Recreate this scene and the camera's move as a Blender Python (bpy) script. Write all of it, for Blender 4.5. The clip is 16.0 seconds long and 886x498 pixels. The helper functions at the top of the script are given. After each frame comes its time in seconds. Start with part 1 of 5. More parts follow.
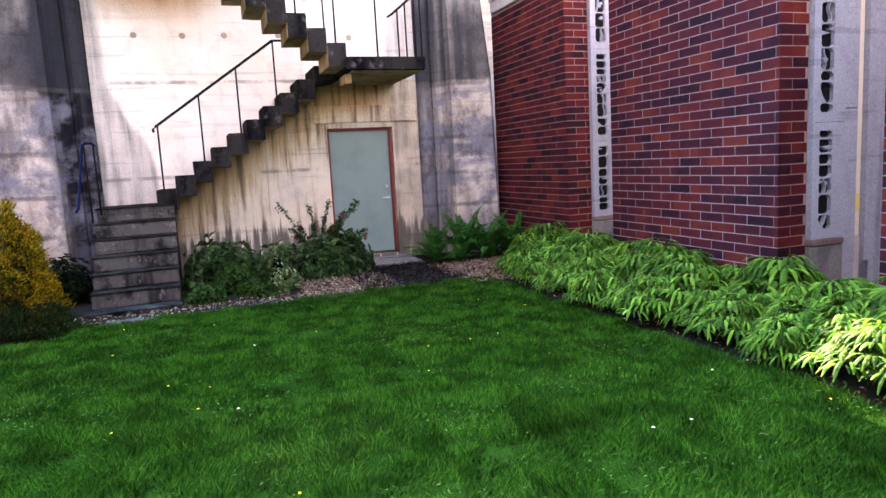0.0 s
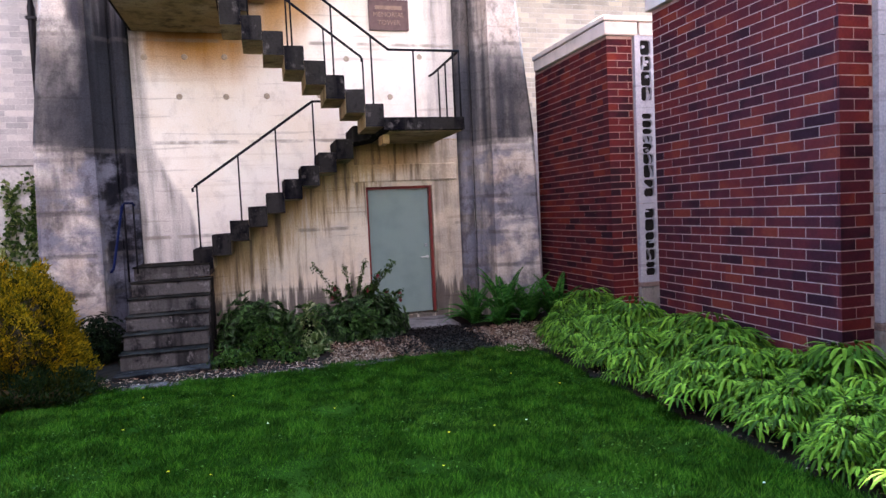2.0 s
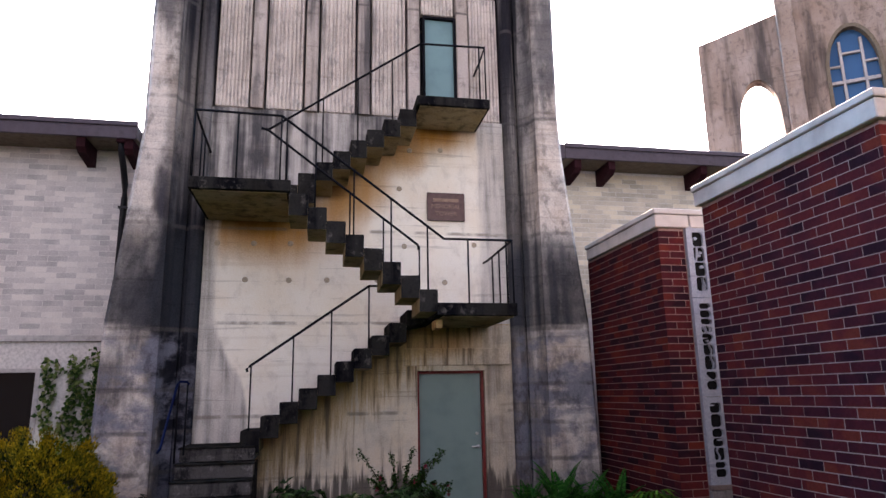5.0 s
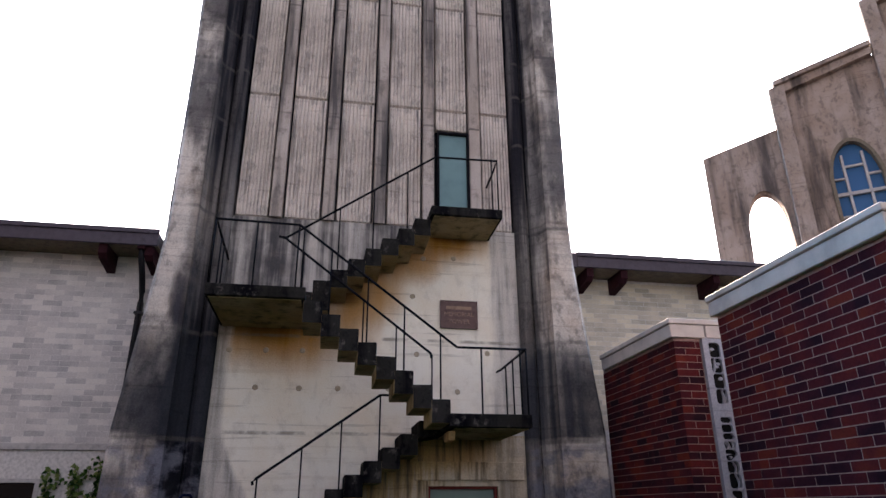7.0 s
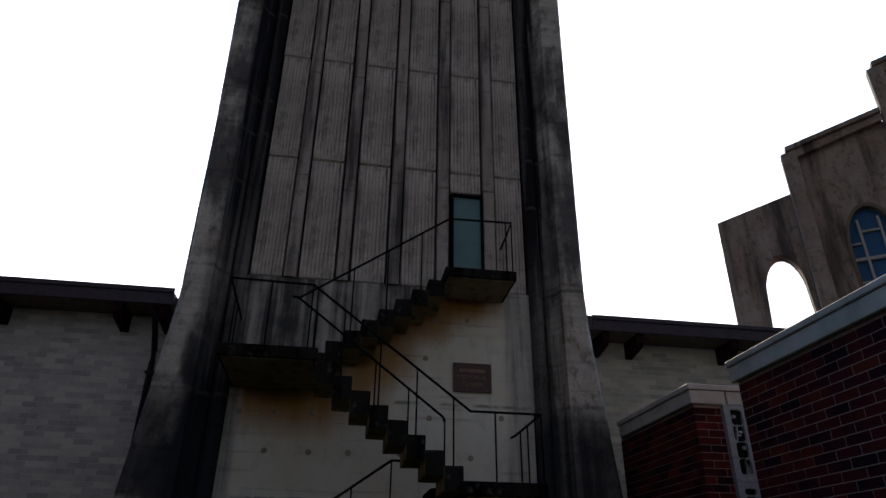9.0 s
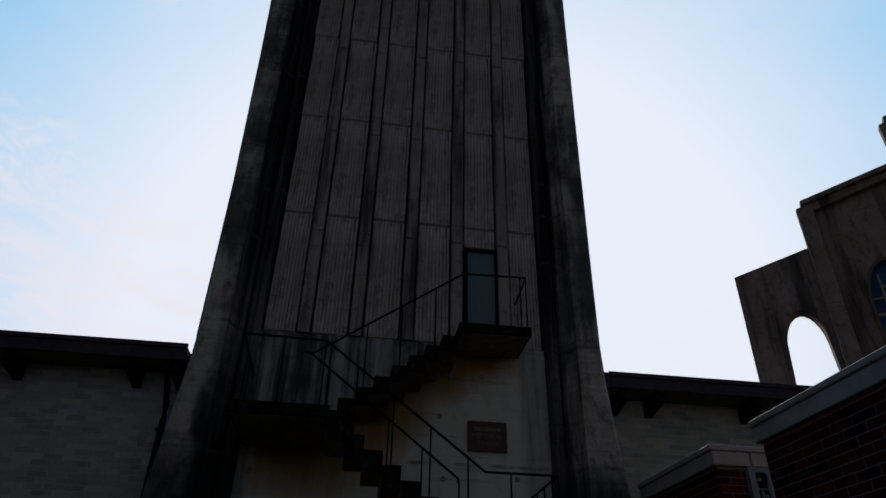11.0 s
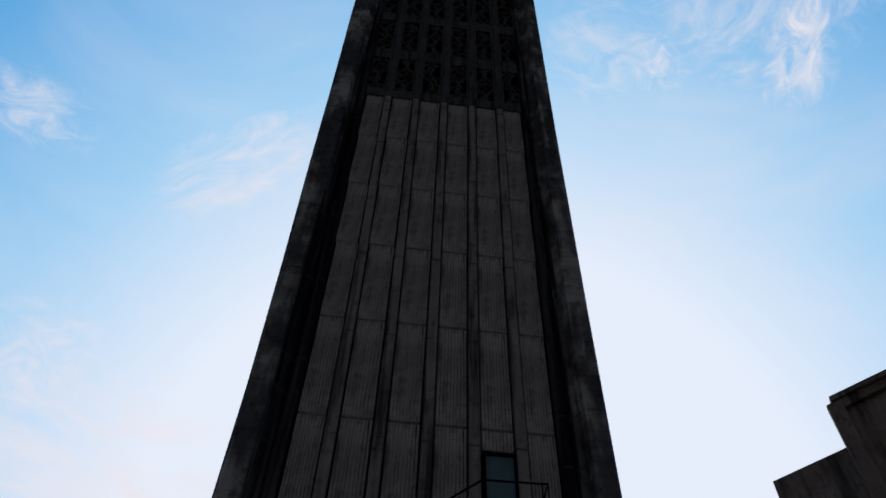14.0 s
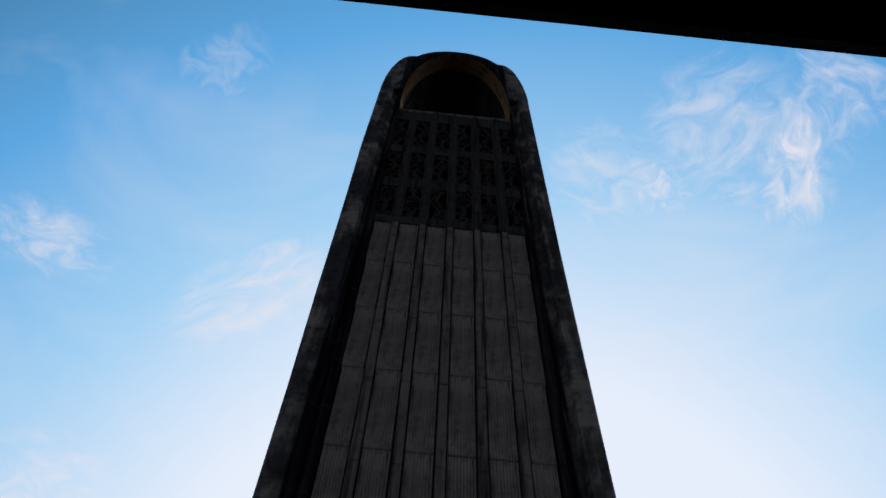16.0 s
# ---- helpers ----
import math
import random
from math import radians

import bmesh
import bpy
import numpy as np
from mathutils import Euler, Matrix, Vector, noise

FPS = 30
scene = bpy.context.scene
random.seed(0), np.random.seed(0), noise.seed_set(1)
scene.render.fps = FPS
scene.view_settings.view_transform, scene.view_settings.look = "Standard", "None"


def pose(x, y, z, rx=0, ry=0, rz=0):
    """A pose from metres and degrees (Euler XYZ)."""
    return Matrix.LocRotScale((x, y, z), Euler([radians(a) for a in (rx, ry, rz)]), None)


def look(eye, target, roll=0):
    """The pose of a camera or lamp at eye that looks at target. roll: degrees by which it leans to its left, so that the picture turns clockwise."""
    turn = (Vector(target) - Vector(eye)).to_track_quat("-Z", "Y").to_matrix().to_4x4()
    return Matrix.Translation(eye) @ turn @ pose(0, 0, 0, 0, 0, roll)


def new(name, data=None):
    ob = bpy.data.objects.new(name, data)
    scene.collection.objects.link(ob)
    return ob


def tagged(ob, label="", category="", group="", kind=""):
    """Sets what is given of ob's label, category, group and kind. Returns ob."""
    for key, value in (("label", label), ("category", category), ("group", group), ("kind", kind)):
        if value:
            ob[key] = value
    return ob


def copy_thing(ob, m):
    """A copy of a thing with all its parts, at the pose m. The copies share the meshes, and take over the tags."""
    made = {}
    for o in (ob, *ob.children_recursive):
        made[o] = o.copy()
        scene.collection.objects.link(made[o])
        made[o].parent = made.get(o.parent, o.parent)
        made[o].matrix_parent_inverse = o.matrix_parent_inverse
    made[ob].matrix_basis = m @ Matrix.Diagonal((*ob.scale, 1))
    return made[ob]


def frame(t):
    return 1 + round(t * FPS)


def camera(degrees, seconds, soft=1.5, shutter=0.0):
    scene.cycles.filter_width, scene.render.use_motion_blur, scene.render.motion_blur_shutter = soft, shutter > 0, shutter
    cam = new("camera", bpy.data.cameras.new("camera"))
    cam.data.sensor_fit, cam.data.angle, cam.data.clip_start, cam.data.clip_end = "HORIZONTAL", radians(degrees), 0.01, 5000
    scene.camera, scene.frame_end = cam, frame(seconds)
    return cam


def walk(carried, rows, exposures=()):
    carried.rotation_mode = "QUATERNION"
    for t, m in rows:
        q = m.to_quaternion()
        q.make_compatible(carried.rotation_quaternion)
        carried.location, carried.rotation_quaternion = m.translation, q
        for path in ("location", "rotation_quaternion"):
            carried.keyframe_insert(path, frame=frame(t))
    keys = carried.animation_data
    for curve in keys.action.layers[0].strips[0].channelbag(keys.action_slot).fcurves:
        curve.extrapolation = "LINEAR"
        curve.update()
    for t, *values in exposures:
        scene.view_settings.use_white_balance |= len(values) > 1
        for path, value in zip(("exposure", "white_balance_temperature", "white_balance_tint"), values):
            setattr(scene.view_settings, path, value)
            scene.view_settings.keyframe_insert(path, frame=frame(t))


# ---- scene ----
cam = camera(68.3, 16.0)
PATH = [
    (0, (-1.128, -10.833, 1.618), (-0.451, -8.97, 1.352), -3.2),
    (0.5, (-0.868, -10.672, 1.675), (-0.205, -8.802, 1.414), -3.2),
    (1, (-0.742, -10.597, 1.727), (-0.11, -8.714, 1.493), -3.1),
    (1.5, (-0.771, -10.586, 1.789), (-0.181, -8.684, 1.598), -2.8),
    (2, (-0.766, -10.576, 1.812), (-0.235, -8.651, 1.695), -2.7),
    (2.5, (-0.741, -10.563, 1.827), (-0.265, -8.621, 1.812), -2.5),
    (3, (-0.749, -10.552, 1.843), (-0.296, -8.605, 1.928), -2.3),
    (3.5, (-0.73, -10.527, 1.838), (-0.308, -8.579, 1.995), -2.0),
    (4, (-0.728, -10.521, 1.866), (-0.319, -8.577, 2.091), -1.8),
    (4.5, (-0.744, -10.53, 1.915), (-0.342, -8.598, 2.238), -1.6),
    (4.7, (-0.718, -10.538, 1.882), (-0.326, -8.612, 2.253), -1.4),
    (6.8, (-0.757, -10.628, 1.945), (-0.419, -8.786, 2.647), -0.2),
    (7, (-0.756, -10.583, 1.909), (-0.426, -8.755, 2.651), -0.4),
    (7.5, (-0.754, -10.608, 1.904), (-0.441, -8.809, 2.72), -0.1),
    (8, (-0.767, -10.588, 1.903), (-0.467, -8.815, 2.779), 0.1),
    (10.3, (-0.754, -10.529, 1.923), (-0.512, -8.799, 2.897), 1.0),
    (10.5, (-0.757, -10.54, 1.928), (-0.521, -8.824, 2.929), 1.0),
    (11, (-0.752, -10.53, 1.931), (-0.533, -8.847, 2.99), 1.3),
    (11.5, (-0.746, -10.537, 1.942), (-0.545, -8.894, 3.064), 1.4),
    (12, (-0.734, -10.52, 1.91), (-0.552, -8.929, 3.108), 1.5),
    (12.5, (-0.745, -10.529, 1.925), (-0.579, -8.999, 3.202), 1.7),
    (13, (-0.758, -10.54, 1.946), (-0.61, -9.091, 3.316), 1.9),
    (13.5, (-0.758, -10.554, 1.951), (-0.626, -9.173, 3.391), 2.1),
    (14, (-0.756, -10.55, 1.953), (-0.643, -9.245, 3.464), 2.3),
    (14.5, (-0.761, -10.488, 1.947), (-0.662, -9.258, 3.521), 2.5),
    (15, (-0.755, -10.503, 1.912), (-0.67, -9.341, 3.537), 2.8),
    (15.5, (-0.733, -10.521, 1.95), (-0.669, -9.449, 3.637), 3.2),
    (16, (-0.671, -10.541, 1.961), (-0.626, -9.536, 3.689), 3.3),
]
EXPOSURES = [(0.0, 4.34, 8100, 31), (1.5, 4.15, 8100, 31), (2.5, 3.58, 8000, 31), (3.5, 3.2, 7950, 30), (4.7, 2.88, 7950, 27), (7.0, 2.15, 7800, 23), (8.0, 0.85, 7400, 16),
             (9.2, -0.6, 7100, 13), (10.3, -1.7, 6800, 11), (12.5, -1.75, 6500, 10), (16.0, -1.74, 6500, 10)]
walk(cam, [(t, look(eye, target, roll)) for t, eye, target, roll in PATH], EXPOSURES)

# ---- light ----
SUN_AZ, SUN_EL = 8.3, 36.4
world = bpy.data.worlds.new("sky")
scene.world = world
world.use_nodes = True
wn, wl = world.node_tree.nodes, world.node_tree.links
wn.clear()
sky = wn.new("ShaderNodeTexSky")
sky.sky_type, sky.sun_disc = "NISHITA", False
sky.sun_elevation, sky.sun_rotation = radians(SUN_EL), radians(SUN_AZ)
sky.air_density, sky.dust_density, sky.ozone_density = 1.0, 1.5, 1.5
tc = wn.new("ShaderNodeTexCoord")
mapc = wn.new("ShaderNodeMapping")
mapc.inputs["Scale"].default_value = (1.3, 2.4, 3.2)
mapc.inputs["Rotation"].default_value = (0.3, 0.5, 0.9)
cl = wn.new("ShaderNodeTexNoise")
cl.inputs["Scale"].default_value, cl.inputs["Detail"].default_value = 1.5, 8.0
cl.inputs["Roughness"].default_value, cl.inputs["Distortion"].default_value = 0.52, 0.7
ramp = wn.new("ShaderNodeValToRGB")
ramp.color_ramp.elements[0].position, ramp.color_ramp.elements[0].color = 0.50, (0, 0, 0, 1)
ramp.color_ramp.elements[1].position, ramp.color_ramp.elements[1].color = 0.80, (0.72, 0.72, 0.72, 1)
toward = wn.new("ShaderNodeVectorMath")
toward.operation = "DOT_PRODUCT"
toward.inputs[1].default_value = (math.sin(radians(SUN_AZ)) * math.cos(radians(22)), math.cos(radians(SUN_AZ)) * math.cos(radians(22)), math.sin(radians(22)))
span = wn.new("ShaderNodeMapRange")
span.inputs[1].default_value, span.inputs[2].default_value = -1.0, 1.0
# clear azure overhead that pales into bright haze round the sun
glow = wn.new("ShaderNodeValToRGB")
els = glow.color_ramp.elements
els[0].position, els[0].color = 0.58, (0.0, 0.0, 0.0, 1)
els[1].position, els[1].color = 0.945, (0.93, 0.97, 1.0, 1)
for p, c in ((0.77, (0.13, 0.435, 0.77)), (0.87, (0.42, 0.71, 0.92))):
    els.new(p).color = (*c, 1)
gain = wn.new("ShaderNodeMixRGB")
gain.blend_type = "MULTIPLY"
gain.inputs[0].default_value, gain.inputs[2].default_value = 1.0, (57.0, 59.0, 65.0, 1)
base = wn.new("ShaderNodeMixRGB")
base.blend_type, base.inputs[0].default_value = "LIGHTEN", 1.0
mixc = wn.new("ShaderNodeMixRGB")
mixc.inputs[2].default_value = (55.0, 53.0, 57.0, 1)
bg = wn.new("ShaderNodeBackground")
bg.inputs["Strength"].default_value = 0.05
wout = wn.new("ShaderNodeOutputWorld")
wl.new(tc.outputs["Generated"], mapc.inputs["Vector"])
wl.new(mapc.outputs["Vector"], cl.inputs["Vector"])
wl.new(cl.outputs["Fac"], ramp.inputs["Fac"])
wl.new(tc.outputs["Generated"], toward.inputs[0])
wl.new(toward.outputs["Value"], span.inputs[0])
wl.new(span.outputs[0], glow.inputs["Fac"])
wl.new(glow.outputs["Color"], gain.inputs[1])
wl.new(gain.outputs["Color"], base.inputs[1])
wl.new(sky.outputs["Color"], base.inputs[2])

# high wisps between two points of the sky, each as azimuth and height in degrees; half width in degrees, thickness
WISPS = (((63.9, 59.0), (52.5, 52.0), 1.7, 1.0), ((66.5, 60.5), (58.0, 55.0), 3.2, 0.5), ((37.5, 60.0), (45.0, 60.6), 1.9, 0.8), ((25.0, 66.0), (42.0, 60.0), 2.6, 0.5), ((43.0, 62.6), (63.5, 58.6), 4.4, 0.55),
         ((-29.5, 47.3), (-14.0, 57.8), 2.6, 0.75), ((-52.5, 45.2), (-41.0, 48.3), 1.6, 0.6), ((-55.5, 65.5), (-42.0, 65.5), 2.4, 0.28), ((71.5, 61.5), (69.3, 53.5), 1.5, 0.6), ((-36.0, 24.0), (-12.0, 23.0), 6.0, 0.9), ((-38.0, 32.5), (-28.0, 30.5), 3.0, 0.7))


def sky_node(op, a, b, c=None):
    q = wn.new("ShaderNodeVectorMath" if op == "DOT_PRODUCT" else "ShaderNodeMath")
    q.operation = op
    for i, v in enumerate((a, b, c)):
        if v is None:
            continue
        if isinstance(v, (int, float, tuple)):
            q.inputs[i].default_value = v
        else:
            wl.new(v, q.inputs[i])
    return q.outputs["Value"]


def ease(fac, lo, hi, top=1.0):
    q = wn.new("ShaderNodeMapRange")
    q.interpolation_type = "SMOOTHSTEP"
    for i, v in ((1, lo), (2, hi), (3, 0.0), (4, top)):
        q.inputs[i].default_value = v
    wl.new(fac, q.inputs[0])
    return q.outputs[0]


def toward_sky(az, el):
    a, e = radians(az), radians(el)
    return Vector((math.sin(a) * math.cos(e), math.cos(a) * math.cos(e), math.sin(e)))


cover = sky_node("MULTIPLY", ramp.outputs["Color"], 0.45)
for start, end, thick, amount in WISPS:
    p, q = toward_sky(*start), toward_sky(*end)
    mid = ((p + q) / 2).normalized()
    along = (q - p).normalized()
    across = mid.cross(along).normalized()
    u = sky_node("DOT_PRODUCT", tc.outputs["Generated"], tuple(along * 1.8 / (q - p).length))
    v = sky_node("DOT_PRODUCT", tc.outputs["Generated"], tuple(across * 0.62 / math.sin(radians(thick))))
    far = sky_node("ADD", sky_node("MULTIPLY", u, u), sky_node("MULTIPLY", v, v))
    grain = wn.new("ShaderNodeCombineXYZ")
    wl.new(sky_node("MULTIPLY", u, 0.9), grain.inputs[0])
    wl.new(sky_node("MULTIPLY", v, 0.55 + 0.25 * thick), grain.inputs[1])
    grain.inputs[2].default_value = start[0] * 0.37
    fibre = wn.new("ShaderNodeTexNoise")
    for key, value in (("Scale", 1.7), ("Detail", 9.0), ("Roughness", 0.62), ("Distortion", 1.1)):
        fibre.inputs[key].default_value = value
    wl.new(grain.outputs[0], fibre.inputs["Vector"])
    body = sky_node("ADD", sky_node("MULTIPLY", sky_node("SUBTRACT", 1.0, far), 0.16), fibre.outputs["Fac"])
    soft = sky_node("MULTIPLY", ease(body, 0.40, 0.92, amount), ease(far, 2.0, 0.2))
    facing = sky_node("GREATER_THAN", sky_node("DOT_PRODUCT", tc.outputs["Generated"], tuple(mid)), 0.5)
    cover = sky_node("MAXIMUM", cover, sky_node("MULTIPLY", soft, facing))
wl.new(cover, mixc.inputs[0])
wl.new(base.outputs["Color"], mixc.inputs[1])
wl.new(mixc.outputs["Color"], bg.inputs["Color"])
wl.new(bg.outputs["Background"], wout.inputs["Surface"])
sun = new("sun", bpy.data.lights.new("sun", "SUN"))
sun.data.energy, sun.data.angle, sun.data.color = 5.0, radians(0.55), (1.0, 0.93, 0.82)
_a, _e = radians(SUN_AZ), radians(SUN_EL)
sun.matrix_world = look((60 * math.sin(_a) * math.cos(_e), 60 * math.cos(_a) * math.cos(_e), 60 * math.sin(_e)), (0, 0, 0))


# ---- materials ----
class Nodes:
    """Short hand for a node material."""

    def __init__(self, name, rough=0.8, metal=0.0):
        self.m = bpy.data.materials.new(name)
        self.m.use_nodes = True
        self.t = self.m.node_tree
        self.b = self.t.nodes["Principled BSDF"]
        self.b.inputs["Roughness"].default_value = rough
        self.b.inputs["Metallic"].default_value = metal
        self.b.inputs["Specular IOR Level"].default_value = 0.02 if rough > 0.55 else 0.35
        self.c = self.t.nodes.new("ShaderNodeTexCoord")

    def n(self, kind, **kw):
        return self.t.nodes.new(kind)

    def link(self, a, b):
        self.t.links.new(a, b)

    def coords(self, scale=(1, 1, 1), offset=(0, 0, 0)):
        mp = self.n("ShaderNodeMapping")
        mp.inputs["Scale"].default_value, mp.inputs["Location"].default_value = scale, offset
        self.link(self.c.outputs["Object"], mp.inputs["Vector"])
        return mp.outputs["Vector"]

    def noise(self, scale, detail=5.0, stretch=(1, 1, 1), offset=(0, 0, 0), rough=0.55):
        t = self.n("ShaderNodeTexNoise")
        t.inputs["Scale"].default_value, t.inputs["Detail"].default_value, t.inputs["Roughness"].default_value = scale, detail, rough
        self.link(self.coords(stretch, offset), t.inputs["Vector"])
        return t.outputs["Fac"]

    def span(self, fac, lo, hi, a=0.0, b=1.0):
        r = self.n("ShaderNodeMapRange")
        r.interpolation_type = "SMOOTHSTEP"
        for i, v in ((1, lo), (2, hi), (3, a), (4, b)):
            r.inputs[i].default_value = v
        self.link(fac, r.inputs[0])
        return r.outputs[0]

    def math(self, op, a, b):
        q = self.n("ShaderNodeMath")
        q.operation, q.use_clamp = op, False
        for i, v in enumerate((a, b)):
            if isinstance(v, (int, float)):
                q.inputs[i].default_value = v
            else:
                self.link(v, q.inputs[i])
        return q.outputs[0]

    def mix(self, fac, a, b, mode="MIX"):
        q = self.n("ShaderNodeMixRGB")
        q.blend_type = mode
        for i, v in enumerate((fac, a, b)):
            if isinstance(v, (int, float)):
                q.inputs[i].default_value = v
            elif isinstance(v, tuple):
                q.inputs[i].default_value = (*v, 1) if len(v) == 3 else v
            else:
                self.link(v, q.inputs[i])
        return q.outputs[0]

    def color(self, c):
        if isinstance(c, tuple):
            self.b.inputs["Base Color"].default_value = (*c, 1)
        else:
            self.link(c, self.b.inputs["Base Color"])
        return self

    def bump(self, height, strength=0.3, distance=0.01):
        q = self.n("ShaderNodeBump")
        q.inputs["Strength"].default_value, q.inputs["Distance"].default_value = strength, distance
        self.link(height, q.inputs["Height"])
        self.link(q.outputs["Normal"], self.b.inputs["Normal"])
        return self

    def mottle(self, col, dark, amount=0.5, light=None, lines=0.45):
        """Worn patches, lichen and grain over a colour."""
        a = self.span(self.noise(4.0, 10, (1, 1, 0.7), (4, 8, 1), 0.68), 0.50, 0.64, 0.0, amount)
        b = self.span(self.noise(15.0, 5, (1, 1, 0.6), (1, 6, 2), 0.6), 0.58, 0.74, 0.0, amount * 0.6)
        col = self.mix(b, self.mix(a, col, dark), dark)
        if light:
            col = self.mix(self.span(self.noise(6.0, 8, (1, 1, 0.8), (6, 3, 9), 0.7), 0.55, 0.68, 0.0, amount), col, light)
        holes = self.span(self.noise(30.0, 4, (1, 1, 1), (3, 9, 5), 0.7), 0.66, 0.71, 0.0, 0.5)
        col = self.mix(holes, col, self.mix(1.0, col, (0.22, 0.21, 0.22), "MULTIPLY"))
        seams = self.span(self.noise(11.0, 3, (0.05, 0.05, 1.0), (8, 1, 4), 0.6), 0.60, 0.66, 0.0, lines)
        col = self.mix(seams, col, self.mix(1.0, col, (0.55, 0.53, 0.52), "MULTIPLY"))
        return self.mix(0.13, col, self.span(self.noise(48, 3), 0.3, 0.7), "OVERLAY")

    def xyz(self):
        s = self.n("ShaderNodeSeparateXYZ")
        self.link(self.c.outputs["Object"], s.inputs[0])
        return s.outputs


def concrete(name, base, dark, warm, dirt=0.5, streak=9.0, joints=0.0, ochre=(), mott=0.45, light=None):
    """Weathered board-marked concrete: vertical run-off streaks, blotches, pour joints; ochre: round leach stains (x, z, radius)."""
    k = Nodes(name, 0.88)
    blotch = k.noise(0.9, 6, (1, 1, 0.7))
    run = k.noise(streak, 4, (1, 1, 0.045))
    run2 = k.noise(2.1, 5, (1, 1, 0.10), (3, 1, 7))
    grain = k.noise(38, 4)
    col = k.mix(k.span(blotch, 0.35, 0.65), base, warm)
    lo = 0.62 - 0.22 * dirt
    both = k.math("ADD", k.math("MULTIPLY", run, 0.45), k.math("MULTIPLY", run2, 0.55))
    soil = k.span(both, lo - 0.03, lo + 0.13)
    col = k.mix(k.math("MULTIPLY", soil, 0.95), col, dark)
    pits = k.span(k.noise(16, 3, (1, 1, 1), (5, 5, 5)), 0.66, 0.74)
    col = k.mix(k.math("MULTIPLY", pits, 0.35), col, dark)
    for x, z, r in ochre:
        s = k.xyz()
        dx = k.math("POWER", k.math("MULTIPLY", k.math("SUBTRACT", s[0], x), 1.0 / r), 2.0)
        dz = k.math("POWER", k.math("MULTIPLY", k.math("SUBTRACT", s[2], z), 1.6 / r), 2.0)
        d = k.math("ADD", k.math("ADD", dx, dz), k.math("MULTIPLY", run2, 0.9))
        col = k.mix(k.span(d, 0.25, 1.5, 0.85, 0.0), col, (0.40, 0.19, 0.035))
    if joints:
        z = k.xyz()[2]
        wob = k.math("MULTIPLY", k.noise(2.2, 3), 0.05)
        f = k.math("ABSOLUTE", k.math("SUBTRACT", k.math("MODULO", k.math("ADD", z, wob), joints), joints / 2), 0)
        line = k.span(f, 0.012, 0.03, 0.75, 0.0)
        col = k.mix(k.math("MULTIPLY", line, k.span(blotch, 0.3, 0.6)), col, dark)
    k.color(k.mottle(col, dark, mott, light))
    boards = k.noise(7.0, 2, (0.05, 0.05, 1.0))
    k.bump(k.math("ADD", k.math("MULTIPLY", grain, 0.5), k.math("ADD", boards, k.math("MULTIPLY", blotch, 1.5))), 0.35, 0.012)
    return k.m


def plain(name, colour, rough=0.5, metal=0.0, vary=0.15, scale=12.0, dark=None):
    k = Nodes(name, rough, metal)
    f = k.noise(scale, 5)
    d = dark or tuple(c * 0.6 for c in colour)
    k.color(k.mix(k.span(f, 0.5 - vary, 0.85), colour, d))
    k.bump(k.noise(scale * 6, 3), 0.12, 0.004)
    return k.m


def brick_mat(name, stops, per_piece=True):
    """Fired brick, one tone a piece with burnt flashes across it."""
    k = Nodes(name, 0.75)
    if per_piece:
        o = k.n("ShaderNodeObjectInfo")
        rnd = o.outputs["Random"]
    else:
        o = k.n("ShaderNodeNewGeometry")
        rnd = o.outputs["Random Per Island"]
    r = k.n("ShaderNodeValToRGB")
    r.color_ramp.interpolation = "LINEAR"
    els = r.color_ramp.elements
    while len(els) < len(stops):
        els.new(0.5)
    for e, (p, c) in zip(els, stops):
        e.position, e.color = p, (*c, 1)
    flash = k.n("ShaderNodeTexNoise")
    flash.inputs["Scale"].default_value = 2.6
    wc = k.n("ShaderNodeNewGeometry")
    k.link(wc.outputs["Position"], flash.inputs["Vector"])
    k.link(k.math("ADD", rnd, k.span(flash.outputs["Fac"], 0.35, 0.65, -0.18, 0.18)), r.inputs["Fac"])
    fine = k.n("ShaderNodeTexNoise")
    fine.inputs["Scale"].default_value, fine.inputs["Detail"].default_value = 45, 4
    k.link(wc.outputs["Position"], fine.inputs["Vector"])
    k.color(k.mix(0.35, r.outputs["Color"], fine.outputs["Fac"], "OVERLAY"))
    k.bump(fine.outputs["Fac"], 0.3, 0.005)
    return k.m


